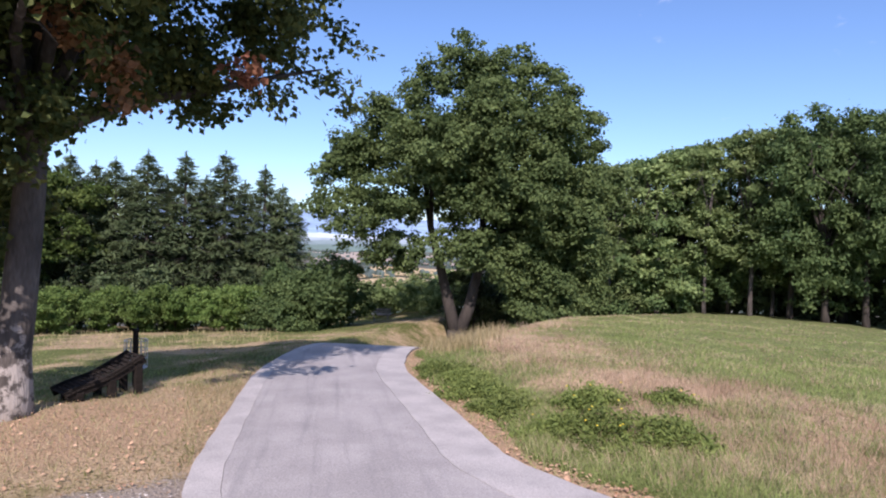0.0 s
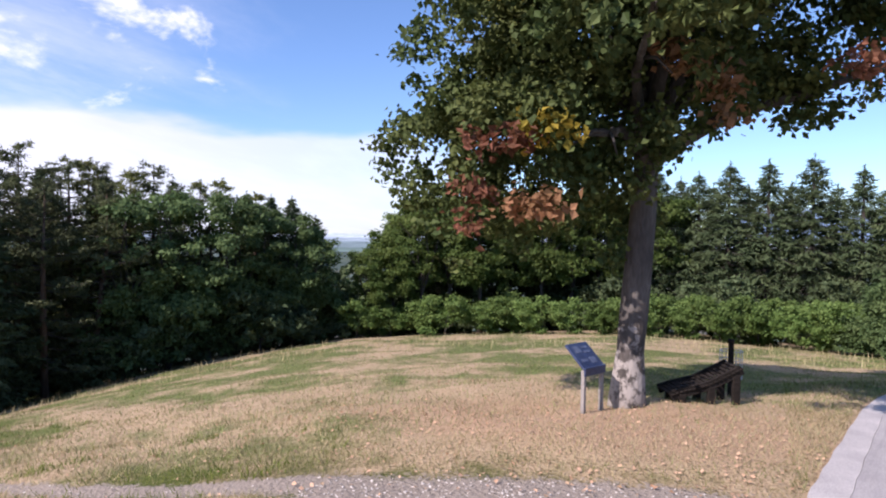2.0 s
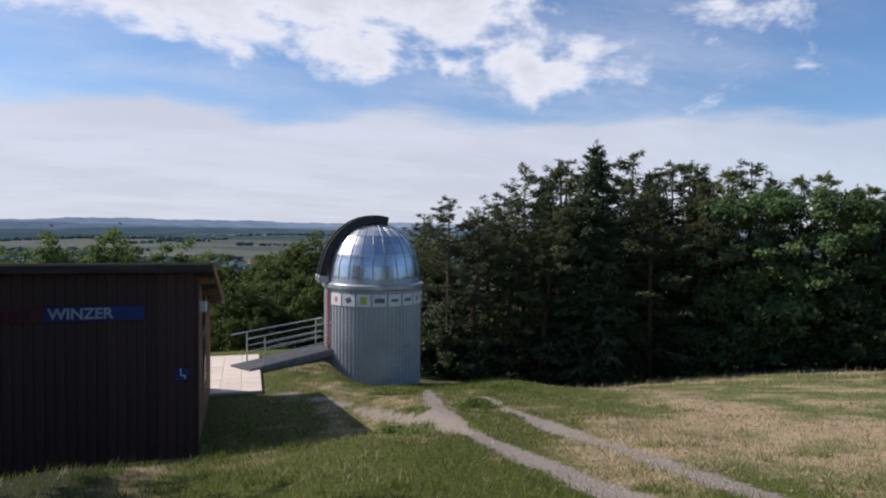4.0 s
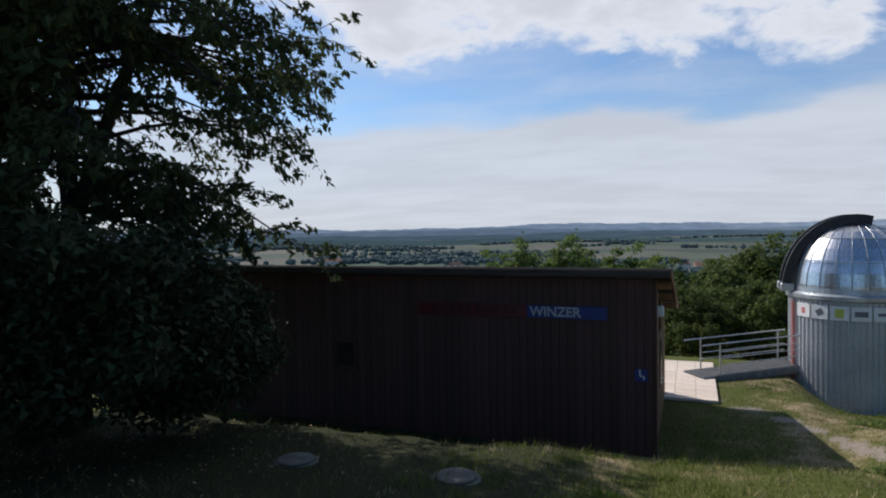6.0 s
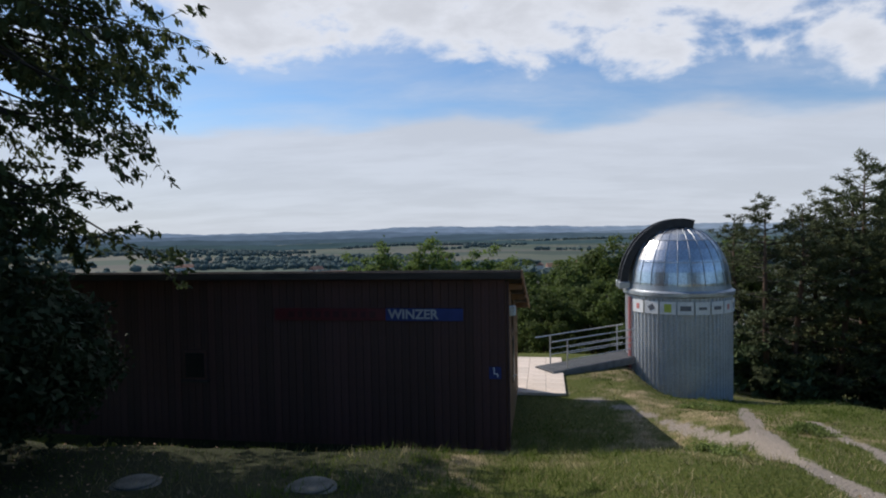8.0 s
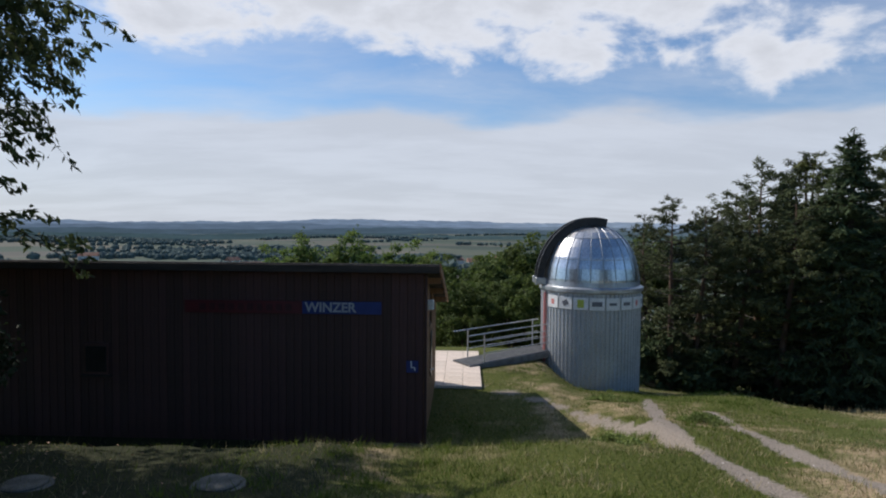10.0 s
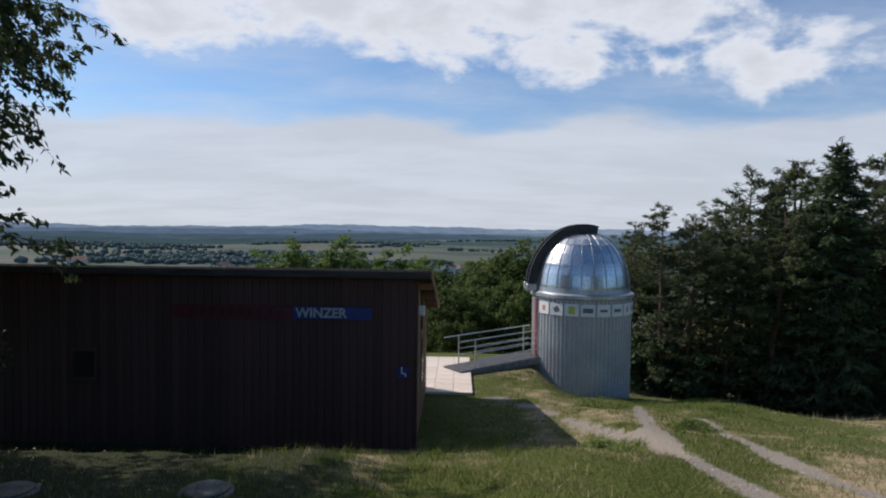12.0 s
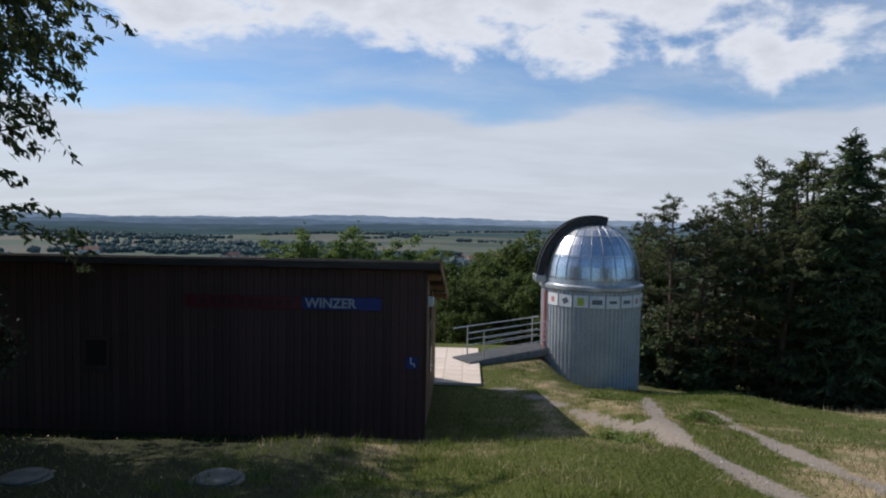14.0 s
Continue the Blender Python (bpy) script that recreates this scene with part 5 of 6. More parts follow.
def build_observatory():
    t = thing("observatory", Matrix.Translation((*DRUM_AT, DRUM_LOW)), "small observatory, grey ribbed drum with silver dome", "observatory")
    h = DRUM_TOP - DRUM_LOW
    # ribbed drum, a trapezoid profile wrapped round
    ribs = 72
    v, f = [], []
    for i in range(ribs):
        for k, (frac, out) in enumerate(((0.0, 0.0), (0.42, 0.0), (0.55, 0.03), (0.87, 0.03))):
            a = 2 * math.pi * (i + frac) / ribs
            r = DRUM_R - 0.03 + out
            v += [(math.cos(a) * r, math.sin(a) * r, -0.4), (math.cos(a) * r, math.sin(a) * r, h)]
    n = len(v) // 2
    f = [(2 * i, 2 * ((i + 1) % n), 2 * ((i + 1) % n) + 1, 2 * i + 1) for i in range(n)]
    drum = mesh_part("drum", v, f, CLAD, t)
    part("drum_lid", tube([(0, 0, h - 0.06), (0, 0, h - 0.02)], [DRUM_R - 0.03] * 2, 48), STEEL, t)
    part("ring_gutter", tube([(0, 0, h - 0.04), (0, 0, h), (0, 0, h + 0.10), (0, 0, h + 0.15)], [DRUM_R + 0.01, DRUM_R + 0.07, DRUM_R + 0.07, DRUM_R - 0.02], 64), STEEL, t, smooth_faces=False)
    # dome of separate sheets between seams
    r, gores = DRUM_R - 0.06, 24
    base = h + 0.14
    lats = [0, 0.12, 0.3, 0.5, 0.7, 0.9, 1.08, 1.24, 1.38, 1.48, 1.55]
    me = None
    for g in range(gores):
        a0 = 2 * math.pi * g / gores
        if me is None:
            bm = bmesh.new()
            cols = []
            w = 2 * math.pi / gores
            for a in (0.012, w * 0.33, w * 0.67, w - 0.012):
                cols.append([bm.verts.new((math.cos(a) * r * math.cos(p) ** 0.84, math.sin(a) * r * math.cos(p) ** 0.84, r * 1.25 * math.sin(p))) for p in lats])
            for c, d in zip(cols[:-1], cols[1:]):
                for i in range(len(lats) - 1):
                    bm.faces.new((c[i], d[i], d[i + 1], c[i + 1]))
            me = bpy.data.meshes.new("dome_sheet")
            bm.to_mesh(me)
            bm.free()
            me.materials.append(DOME)
            sb = bmesh.new()
            tube([((r + 0.006) * math.cos(p) ** 0.84, 0, (r * 1.25 + 0.006) * math.sin(p)) for p in np.linspace(0, 1.54, 14)], [0.010] * 14, 6, sb)
            se = bpy.data.meshes.new("dome_seam")
            sb.to_mesh(se)
            sb.free()
            se.materials.append(STEEL)
        for nm, data in (("dome_sheet", me), ("dome_seam", se)):
            o = new(nm, data)
            o.parent = t
            o.matrix_local = Matrix.Translation((0, 0, base)) @ Matrix.Rotation(a0, 4, "Z")
    part("dome_skirt", tube([(0, 0, base - 0.01), (0, 0, base + 0.16)], [r + 0.02, r + 0.005], 64, caps=False), STEEL, t)
    for lat in (0.46, 0.9):
        part("dome_hoop", tube([((r + 0.004) * math.cos(lat) ** 0.84 * math.cos(q), (r + 0.004) * math.cos(lat) ** 0.84 * math.sin(q), base + r * 1.25 * math.sin(lat)) for q in np.linspace(0, 2 * math.pi, 49)], [0.012] * 49, 5, caps=False), STEEL, t)
    # arched black shutter rails, standing proud over the slit
    az = radians(SLIT_AZ)
    d = Vector((math.cos(az), math.sin(az), 0))
    s = Vector((-d.y, d.x, 0))
    for side in (-0.34, 0.34):
        bm = bmesh.new()
        rows = []
        for p in np.linspace(0.02, radians(104), 26):
            e = d * math.cos(p) + Vector((0, 0, 1.2)) * math.sin(p)
            rows.append([bm.verts.new(e * rr + s * (side + w) + Vector((0, 0, base))) for rr, w in ((r + 0.05, -0.05), (r + 0.27, -0.05), (r + 0.27, 0.05), (r + 0.05, 0.05))])
        for a, b in zip(rows[:-1], rows[1:]):
            for k in range(4):
                bm.faces.new((a[k], a[(k + 1) % 4], b[(k + 1) % 4], b[k]))
        bm.faces.new(rows[0])
        bm.faces.new(rows[-1][::-1])
        bmesh.ops.recalc_face_normals(bm, faces=bm.faces)
        part("shutter_rail", bm, RAIL_BLACK, t, "black arched shutter rail")
    bm = bmesh.new()
    rows = []
    for p in np.linspace(0.1, radians(100), 20):
        e = d * math.cos(p) + Vector((0, 0, 1.2)) * math.sin(p)
        rows.append([bm.verts.new(e * (r + 0.13) + s * w + Vector((0, 0, base))) for w in (-0.29, 0.29)])
    for a, b in zip(rows[:-1], rows[1:]):
        bm.faces.new((a[0], a[1], b[1], b[0]))
    part("shutter", bm, STEEL, t, "grey shutter sheet")
    for side in (-0.44, 0.44):
        part("rail_foot", box((0.34, 0.2, 0.22), d * (r + 0.14) + s * side * 0.8 + Vector((0, 0, base + 0.1)), 0.02, Matrix.Rotation(az, 3, "Z")), STEEL, t)
    top = math.radians(104)
    e = d * math.cos(top) + Vector((0, 0, 1)) * math.sin(top)
    part("pulley", tube([e * (r + 0.15) + s * -0.42 + Vector((0, 0, base)), e * (r + 0.15) + s * 0.42 + Vector((0, 0, base))], [0.07, 0.07], 12), STEEL, t, "steel pulley")
    # band of sponsor plates round the drum, facing the hill
    for k in range(9):
        a = radians(PLATE_AZ + (k - 2) * 17.5)
        c = Vector((math.cos(a), math.sin(a), 0))
        m3 = Matrix.Rotation(a - math.pi / 2, 3, "Z")
        p = part("plate", box((0.44, 0.014, 0.37), c * (DRUM_R + 0.018) + Vector((0, 0, h - 0.33)), 0.003, m3), WHITE, t, "white printed plate")
        kind = (PINK_PRINT, GREY_PRINT, YELLOW_GREEN, GREY_PRINT, GREY_PRINT, GREY_PRINT)[k % 6]
        wd, ht = ((0.12, 0.16), (0.18, 0.16), (0.2, 0.24), (0.3, 0.14), (0.24, 0.08), (0.26, 0.1))[k % 6]
        part("print", box((wd, 0.006, ht), c * (DRUM_R + 0.028) + Vector((0, 0, h - 0.33)), 0.001, m3 @ Matrix.Rotation(0.5 if k == 1 else 0, 3, "Y")), kind, p, "plain coloured mark")
    # a slim pale red tube up the drum's left edge
    a = radians(PLATE_AZ - 2 * 17.5 - 14)
    part("edge_strip", tube([Vector((math.cos(a), math.sin(a), 0)) * (DRUM_R + 0.05) + Vector((0, 0, z)) for z in (0.2, h - 0.1)], [0.045, 0.045], 10), PINK_PRINT, t, "pale red upright strip")
    return t


SLIT_AZ, PLATE_AZ = 176, 245
build_observatory()

# ---------------------------------------------------------------- paved pad and footbridge
def build_pad():
    pad = thing("paved_pad", pose(HUT_CORNER[0], HUT_CORNER[1], TERRACE, 0, 0, HUT_TURN), "sunlit pale paving beside the hut", "paving")
    tagged(pad, kind="structure")
    me = bpy.data.meshes.new("paving_slab")
    bm = box((0.49, 0.49, 0.07), (0, 0, 0), 0.006)
    bm.to_mesh(me)
    bm.free()
    me.materials.append(mat("pale_slabs", (0.62, 0.52, 0.43), (0.70, 0.60, 0.51), scale=2.2, fine=40, rough=0.85, bump=0.15, per_object=0.08))
    for i in range(5):
        for j in range(9):
            o = new("paving_slab", me)
            o.parent = pad
            o.location = (-1.0 + i * 0.495, 4.3 + j * 0.495, 0.045)


build_pad()


def build_bridge():
    a, b = Vector((1.25, 18.85, TERRACE + 0.10)), Vector((DRUM_AT[0] - 1.42, DRUM_AT[1] - 0.1, TERRACE + 0.24))
    d = (b - a).normalized()
    t = thing("footbridge", Matrix.Identity(4), "steel footbridge with tubular handrails to the dome", "footbridge")
    s = Vector((-d.y, d.x, 0)).normalized()
    turn = d.to_track_quat("X", "Z").to_matrix()
    part("deck", box(((b - a).length, 0.86, 0.06), (a + b) / 2, 0.005, turn), mat("steel_grating", (0.06, 0.063, 0.067), (0.1, 0.104, 0.108), scale=6, fine=80, rough=0.7, metal=0.3, bump=0.5), t, "grey grating deck")
    for side in (-0.43, 0.43):
        part("side_beam", box(((b - a).length, 0.06, 0.20), (a + b) / 2 + s * side + Vector((0, 0, -0.08)), 0.008, turn), mat("dull_steel", (0.15, 0.157, 0.165), (0.22, 0.23, 0.24), scale=5, fine=60, rough=0.6, metal=0.4, bump=0.15), t)
        for k in (0.16, 0.93):
            p = a.lerp(b, k) + s * side
            part("post", tube([p + Vector((0, 0, -0.1)), p + Vector((0, 0, 0.9))], [0.02] * 2, 8), STEEL, t)
        for z in (0.30, 0.48, 0.66, 0.88):
            start = a.lerp(b, 0.16 if z < 0.8 else 0.0)
            part("rail", tube([start + s * side + Vector((0, 0, z)), b + s * side + Vector((0, 0, z))], [0.018 if z > 0.8 else 0.012] * 2, 8), STEEL, t)
        p = a.lerp(b, 0.97) + s * side
        part("pillar", tube([p + Vector((0, 0, -0.1)), p + Vector((0, 0, -2.2))], [0.05] * 2, 8), STEEL, t)


build_bridge()

# ---------------------------------------------------------------- under the lime: board, bench, bin
TIMBER_DARK = mat("dark_bench_timber", (0.014, 0.012, 0.010), (0.026, 0.021, 0.018), scale=4, fine=40, rough=0.95, bump=0.5, spec=0.12, stretch=(0.4, 4, 4))
TIMBER_GREY = mat("grey_weathered_timber", (0.20, 0.185, 0.17), (0.30, 0.28, 0.26), scale=4, fine=40, rough=0.9, bump=0.5, stretch=(3, 3, 0.4))
PANEL_BLUE = mat("dark_blue_print", (0.022, 0.036, 0.085), (0.036, 0.055, 0.115), scale=4, fine=20, rough=0.3, bump=0)
PRINT_PALE = mat("pale_blue_print", (0.06, 0.08, 0.14), (0.09, 0.115, 0.18), scale=5, fine=20, rough=0.35, bump=0)


def build_board():
    a, b = Vector((9.45, 1.25)), Vector((9.9, 1.01))
    m, d = (a + b) / 2, (b - a).normalized()
    z = float(land(np.array([m.x]), np.array([m.y]))[0])
    t = thing("information_board", pose(m.x, m.y, z, 0, 0, math.degrees(math.atan2(d.y, d.x))), "dark blue slanted information board on two grey posts", "information board")
    for x in (-0.23, 0.23):
        part("post", box((0.055, 0.06, 0.68), (x * 0.95, 0.0, 0.28), 0.008), TIMBER_GREY, t, "grey wooden post")
    tilt = Matrix.Rotation(radians(42), 3, "X")
    part("panel", box((0.50, 0.46, 0.035), (0, 0.14, 0.78), 0.008, tilt), PANEL_BLUE, t)
    part("front_lip", box((0.50, 0.03, 0.12), (0, -0.04, 0.60), 0.006), PANEL_BLUE, t)
    for x, y, w, h in ((-0.15, 0.14, 0.2, 0.16), (0.15, 0.17, 0.22, 0.05), (0.15, 0.07, 0.22, 0.05), (-0.15, -0.1, 0.22, 0.06), (0.14, -0.12, 0.2, 0.14)):
        part("print_block", box((w * 0.65, h * 0.75, 0.004), Vector((0, 0.14, 0.78)) + tilt @ Vector((x * 0.65, y * 0.8, 0.021)), 0, tilt), PRINT_PALE, t, "pale block of print")


build_board()


def build_lounger():
    a, b = Vector((10.95, 0.28)), Vector((11.45, -0.98))
    m, d = (a + b) / 2, (b - a).normalized()
    z = float(land(np.array([m.x]), np.array([m.y]))[0])
    t = thing("wooden_lounger", pose(m.x, m.y, z, 0, 0, math.degrees(math.atan2(d.y, d.x))) @ Matrix.Diagonal((0.78, 0.78, 0.74, 1)), "dark weathered timber lounger bench under the lime tree", "bench")
    # side profile: low foot end, raised back
    prof = ((-0.70, 0.20), (-0.45, 0.29), (-0.15, 0.36), (0.05, 0.42), (0.35, 0.57), (0.70, 0.76))
    for y in (-0.32, 0.32):
        for (x0, z0), (x1, z1) in zip(prof[:-1], prof[1:]):
            ang = math.atan2(z1 - z0, x1 - x0)
            part("side_rail", box((math.hypot(x1 - x0, z1 - z0) + 0.03, 0.06, 0.20), ((x0 + x1) / 2, y, (z0 + z1) / 2 - 0.01), 0.01, Matrix.Rotation(-ang, 3, "Y")), TIMBER_DARK, t)
        for x, top in ((-0.48, 0.26), (0.1, 0.42), (0.6, 0.66)):
            part("leg", box((0.15, 0.10, top + 0.1), (x, y, top / 2 - 0.06), 0.015), TIMBER_DARK, t)
    for k in range(17):
        x = -0.68 + k * 0.085
        zz = np.interp(x, [p[0] for p in prof], [p[1] for p in prof])
        ang = math.atan2(np.interp(x + 0.05, [p[0] for p in prof], [p[1] for p in prof]) - np.interp(x - 0.05, [p[0] for p in prof], [p[1] for p in prof]), 0.1)
        part("slat", box((0.07, 0.78, 0.03), (x, 0, float(zz) + 0.025), 0.006, Matrix.Rotation(-ang, 3, "Y")), TIMBER_DARK, t)


build_lounger()


def build_bin():
    p = Vector((12.6, -0.92))
    z = float(land(np.array([p.x]), np.array([p.y]))[0])
    t = thing("litter_bin", pose(p.x, p.y, z, 0, 0, -5), "wire litter basket on a dark post behind the bench", "litter bin")
    part("post", box((0.09, 0.09, 1.12), (-0.02, 0, 0.42), 0.01), TIMBER_DARK, t)
    part("post_cap", box((0.11, 0.11, 0.05), (-0.02, 0, 0.99), 0.01), TIMBER_DARK, t)
    bm = bmesh.new()
    for k in range(14):
        a = 2 * math.pi * k / 14
        tube([(0.22 + 0.19 * math.cos(a), 0.19 * math.sin(a), zz) for zz in (0.3, 0.78)], [0.007, 0.007], 4, bm)
    part("wire_cage", bm, STEEL, t)
    bm = bmesh.new()
    for zz in (0.3, 0.46, 0.62, 0.78):
        pts = [(0.22 + 0.19 * math.cos(a), 0.19 * math.sin(a), zz) for a in np.linspace(0, 2 * math.pi, 17)]
        tube(pts, [0.008] * 17, 4, bm, caps=False)
    part("cage_ring", bm, STEEL, t)
    part("basket_floor", tube([(0.22, 0, 0.29), (0.22, 0, 0.305)], [0.19, 0.19], 16), STEEL, t)


build_bin()


def far_bench():
    p = spot(-113.6, 36)
    t = thing("picnic_bench", Matrix.Translation(p) @ Matrix.Rotation(radians(67), 4, "Z") @ Matrix.Diagonal((0.62, 0.8, 0.8, 1)), "weathered wooden bench below the lane's crest", "bench")
    for y in (-0.2, 0.0, 0.2):
        part("seat_plank", box((1.7, 0.14, 0.05), (0, y, 0.45), 0.01), TIMBER_GREY, t)
    for zz in (0.65, 0.82):
        part("back_plank", box((1.7, 0.05, 0.12), (0, 0.3, zz), 0.01), TIMBER_GREY, t)
    for x in (-0.6, 0.6):
        part("support", box((0.1, 0.5, 0.45), (x, 0.05, 0.2), 0.01), TIMBER_GREY, t)


far_bench()


COVER = mat("mossy_concrete", (0.075, 0.076, 0.06), (0.15, 0.144, 0.12), scale=6, fine=50, rough=0.95, bump=0.4)


def manhole(x, y, size):
    z = float(land(np.array([x]), np.array([y]))[0])
    t = thing("manhole_cover", Matrix.Translation((x, y, z)), "round pale concrete manhole cover in the grass", "manhole cover", "manhole covers")
    part("collar", tube([(0, 0, -0.3), (0, 0, 0.015), (0, 0, 0.025)], [size + 0.05, size + 0.05, size + 0.03], 28), COVER, t)
    part("lid", tube([(0, 0, 0.02), (0, 0, 0.045), (0, 0, 0.055)], [size, size, size - 0.02], 28), COVER, t)


manhole(-4.05, 6.85, 0.22)
manhole(-1.95, 6.5, 0.22)


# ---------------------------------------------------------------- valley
# bluish crowns: distance haze is mixed into their colour
HAZED_WOOD = mat("hazed_woods", (0.08, 0.11, 0.104), (0.1, 0.134, 0.122), scale=0.02, fine=0.4, rough=1, bump=0, spec=0.1)


def far_trees():
    """Hedgerows, copses and woods of the valley as many small rounded crowns."""
    rng = np.random.default_rng(71)
    c = []
    for _ in range(200):
        a, d = rng.uniform(-1.0, 1.3), 620 + 2200 * rng.random() ** 1.3
        x0, y0 = -math.sin(a) * d, math.cos(a) * d
        wood = rng.random() < 0.55
        n = int(rng.integers(50, 110)) if wood else int(rng.integers(16, 40))
        ln, wd = (rng.uniform(150, 380), rng.uniform(20, 50)) if wood else (rng.uniform(60, 220), 6)
        th = a + rng.normal() * 0.35
        for _ in range(n):
            u, w = rng.uniform(-0.5, 0.5) * ln, rng.normal() * wd * 0.5
            c.append((x0 + u * math.cos(th) - w * math.sin(th), y0 + u * math.sin(th) + w * math.cos(th), rng.uniform(3.0, 6.5)))
    for _ in range(70):
        a, d = rng.uniform(-2.35, -1.6), 330 + 2300 * rng.random()
        x0, y0 = -math.sin(a) * d, math.cos(a) * d
        for _ in range(26):
            c.append((x0 + rng.normal() * 60, y0 + rng.normal() * 14, rng.uniform(3, 6.5)))
    c = np.array(c)
    z = land(c[:, 0], c[:, 1])
    k = 5
    a = np.linspace(0, 2 * np.pi, k, endpoint=False)
    vs, fs = [], []
    for (x, y, s), zz in zip(c, z):
        j = rng.uniform(0.75, 1.25, (2, k))
        b = len(vs)
        for lvl, (rr, hh) in enumerate(((0.8, -0.1), (0.85, 0.85))):
            vs += [(x + math.cos(t) * s * rr * q, y + math.sin(t) * s * rr * q, zz + s * hh * q) for t, q in zip(a, j[lvl])]
        vs.append((x, y, zz + s * 1.4))
        for lvl in range(1):
            for m in range(k):
                fs.append((b + lvl * k + m, b + lvl * k + (m + 1) % k, b + (lvl + 1) * k + (m + 1) % k))
                fs.append((b + lvl * k + m, b + (lvl + 1) * k + (m + 1) % k, b + (lvl + 1) * k + m))
        for m in range(k):
            fs.append((b + k + m, b + k + (m + 1) % k, b + 2 * k))
    ob = mesh_part("valley_trees", vs, fs, HAZED_WOOD)
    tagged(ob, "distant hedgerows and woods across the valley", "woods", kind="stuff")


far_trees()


def hills(name, d, base, height, seed, colour, label, a0=-2.6, a1=1.6):
    """A far ridge, with haze put into its bluish, faintly glowing colour."""
    m = bpy.data.materials.new(name)
    m.use_nodes = True
    nt = m.node_tree
    b = nt.nodes["Principled BSDF"]
    b.inputs["Roughness"].default_value = 1
    b.inputs["Specular IOR Level"].default_value = 0
    n = nt.nodes.new("ShaderNodeTexNoise")
    n.inputs["Scale"].default_value, n.inputs["Detail"].default_value = 0.012, 6
    co = nt.nodes.new("ShaderNodeTexCoord")
    mp = nt.nodes.new("ShaderNodeMapping")
    mp.inputs["Scale"].default_value = (1, 1, 9)
    nt.links.new(co.outputs["Object"], mp.inputs[0])
    nt.links.new(mp.outputs[0], n.inputs[0])
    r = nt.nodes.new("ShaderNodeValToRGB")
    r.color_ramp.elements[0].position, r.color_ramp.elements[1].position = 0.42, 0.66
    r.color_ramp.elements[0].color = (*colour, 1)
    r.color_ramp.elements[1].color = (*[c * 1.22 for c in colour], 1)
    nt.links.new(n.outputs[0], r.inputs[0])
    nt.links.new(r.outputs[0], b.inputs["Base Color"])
    # the ridge glows a little to keep its painted haze pale
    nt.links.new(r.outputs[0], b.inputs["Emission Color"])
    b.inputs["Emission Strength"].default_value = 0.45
    rng = np.random.default_rng(seed)
    a = np.linspace(a0, a1, 900)
    h = sum(np.sin(a * f + rng.uniform(0, 6)) * w for f, w in ((5, 0.3), (13, 0.25), (31, 0.12), (77, 0.07), (190, 0.05), (420, 0.04)))
    top = base + height * (0.75 + 0.4 * h)
    x, y = -np.sin(a) * d, np.cos(a) * d
    v = np.concatenate([np.stack([x, y, np.full_like(a, -70)], 1), np.stack([x * 1.01, y * 1.01, top], 1), np.stack([x * 1.06, y * 1.06, np.full_like(a, -70)], 1)])
    n = len(a)
    i = np.arange(n - 1)
    f = np.concatenate([np.stack([i, i + 1, n + i + 1, n + i], 1), np.stack([n + i, n + i + 1, 2 * n + i + 1, 2 * n + i], 1)])
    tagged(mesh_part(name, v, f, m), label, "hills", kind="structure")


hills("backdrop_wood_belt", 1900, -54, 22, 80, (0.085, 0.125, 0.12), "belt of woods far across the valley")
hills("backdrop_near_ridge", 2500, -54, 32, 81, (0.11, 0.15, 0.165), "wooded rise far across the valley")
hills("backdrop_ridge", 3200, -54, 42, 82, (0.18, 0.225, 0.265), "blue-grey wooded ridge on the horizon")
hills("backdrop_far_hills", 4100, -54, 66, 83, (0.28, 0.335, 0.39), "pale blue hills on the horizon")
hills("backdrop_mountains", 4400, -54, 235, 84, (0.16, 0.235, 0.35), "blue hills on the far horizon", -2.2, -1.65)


# ---------------------------------------------------------------- far farmsteads
PLASTER = mat("pale_plaster", (0.55, 0.52, 0.48), (0.65, 0.62, 0.57), scale=0.3, fine=3, rough=0.9, bump=0)
TILES_RED = mat("red_brown_tiles", (0.26, 0.13, 0.09), (0.34, 0.18, 0.12), scale=0.4, fine=3, rough=0.9, bump=0)


def far_house(bearing, d, length, depth, wall, turn):
    p = spot(bearing, d)
    t = thing("farmhouse", Matrix.Translation(p) @ Matrix.Rotation(radians(turn), 4, "Z"), "distant pale farmhouse with red-brown roof in the valley", "house")
    part("wall", box((length, depth, wall + 2), (0, 0, wall / 2 - 1), 0.05), PLASTER, t)
    bm = bmesh.new()
    h, o = depth * 0.42, 0.5
    v = [bm.verts.new(q) for q in ((-length / 2 - o, -depth / 2 - o, wall - 0.2), (length / 2 + o, -depth / 2 - o, wall - 0.2), (length / 2 + o, depth / 2 + o, wall - 0.2), (-length / 2 - o, depth / 2 + o, wall - 0.2), (-length / 2 - o, 0, wall + h), (length / 2 + o, 0, wall + h))]
    for f in ((0, 1, 5, 4), (2, 3, 4, 5), (1, 2, 5), (3, 0, 4), (0, 3, 2, 1)):
        bm.faces.new([v[i] for i in f])
    part("roof", bm, TILES_RED, t)


for row in ((14.5, 640, 26, 10, 5, 20), (16.2, 760, 16, 9, 5, 60), (-5.0, 820, 24, 11, 5, 10), (-3.6, 860, 14, 9, 5, 80), (-7.2, 900, 18, 10, 6, 30), (27, 900, 22, 10, 5, 15), (5.0, 1150, 18, 10, 5, 40), (-110.5, 900, 24, 11, 6, 30)):
    far_house(*row)


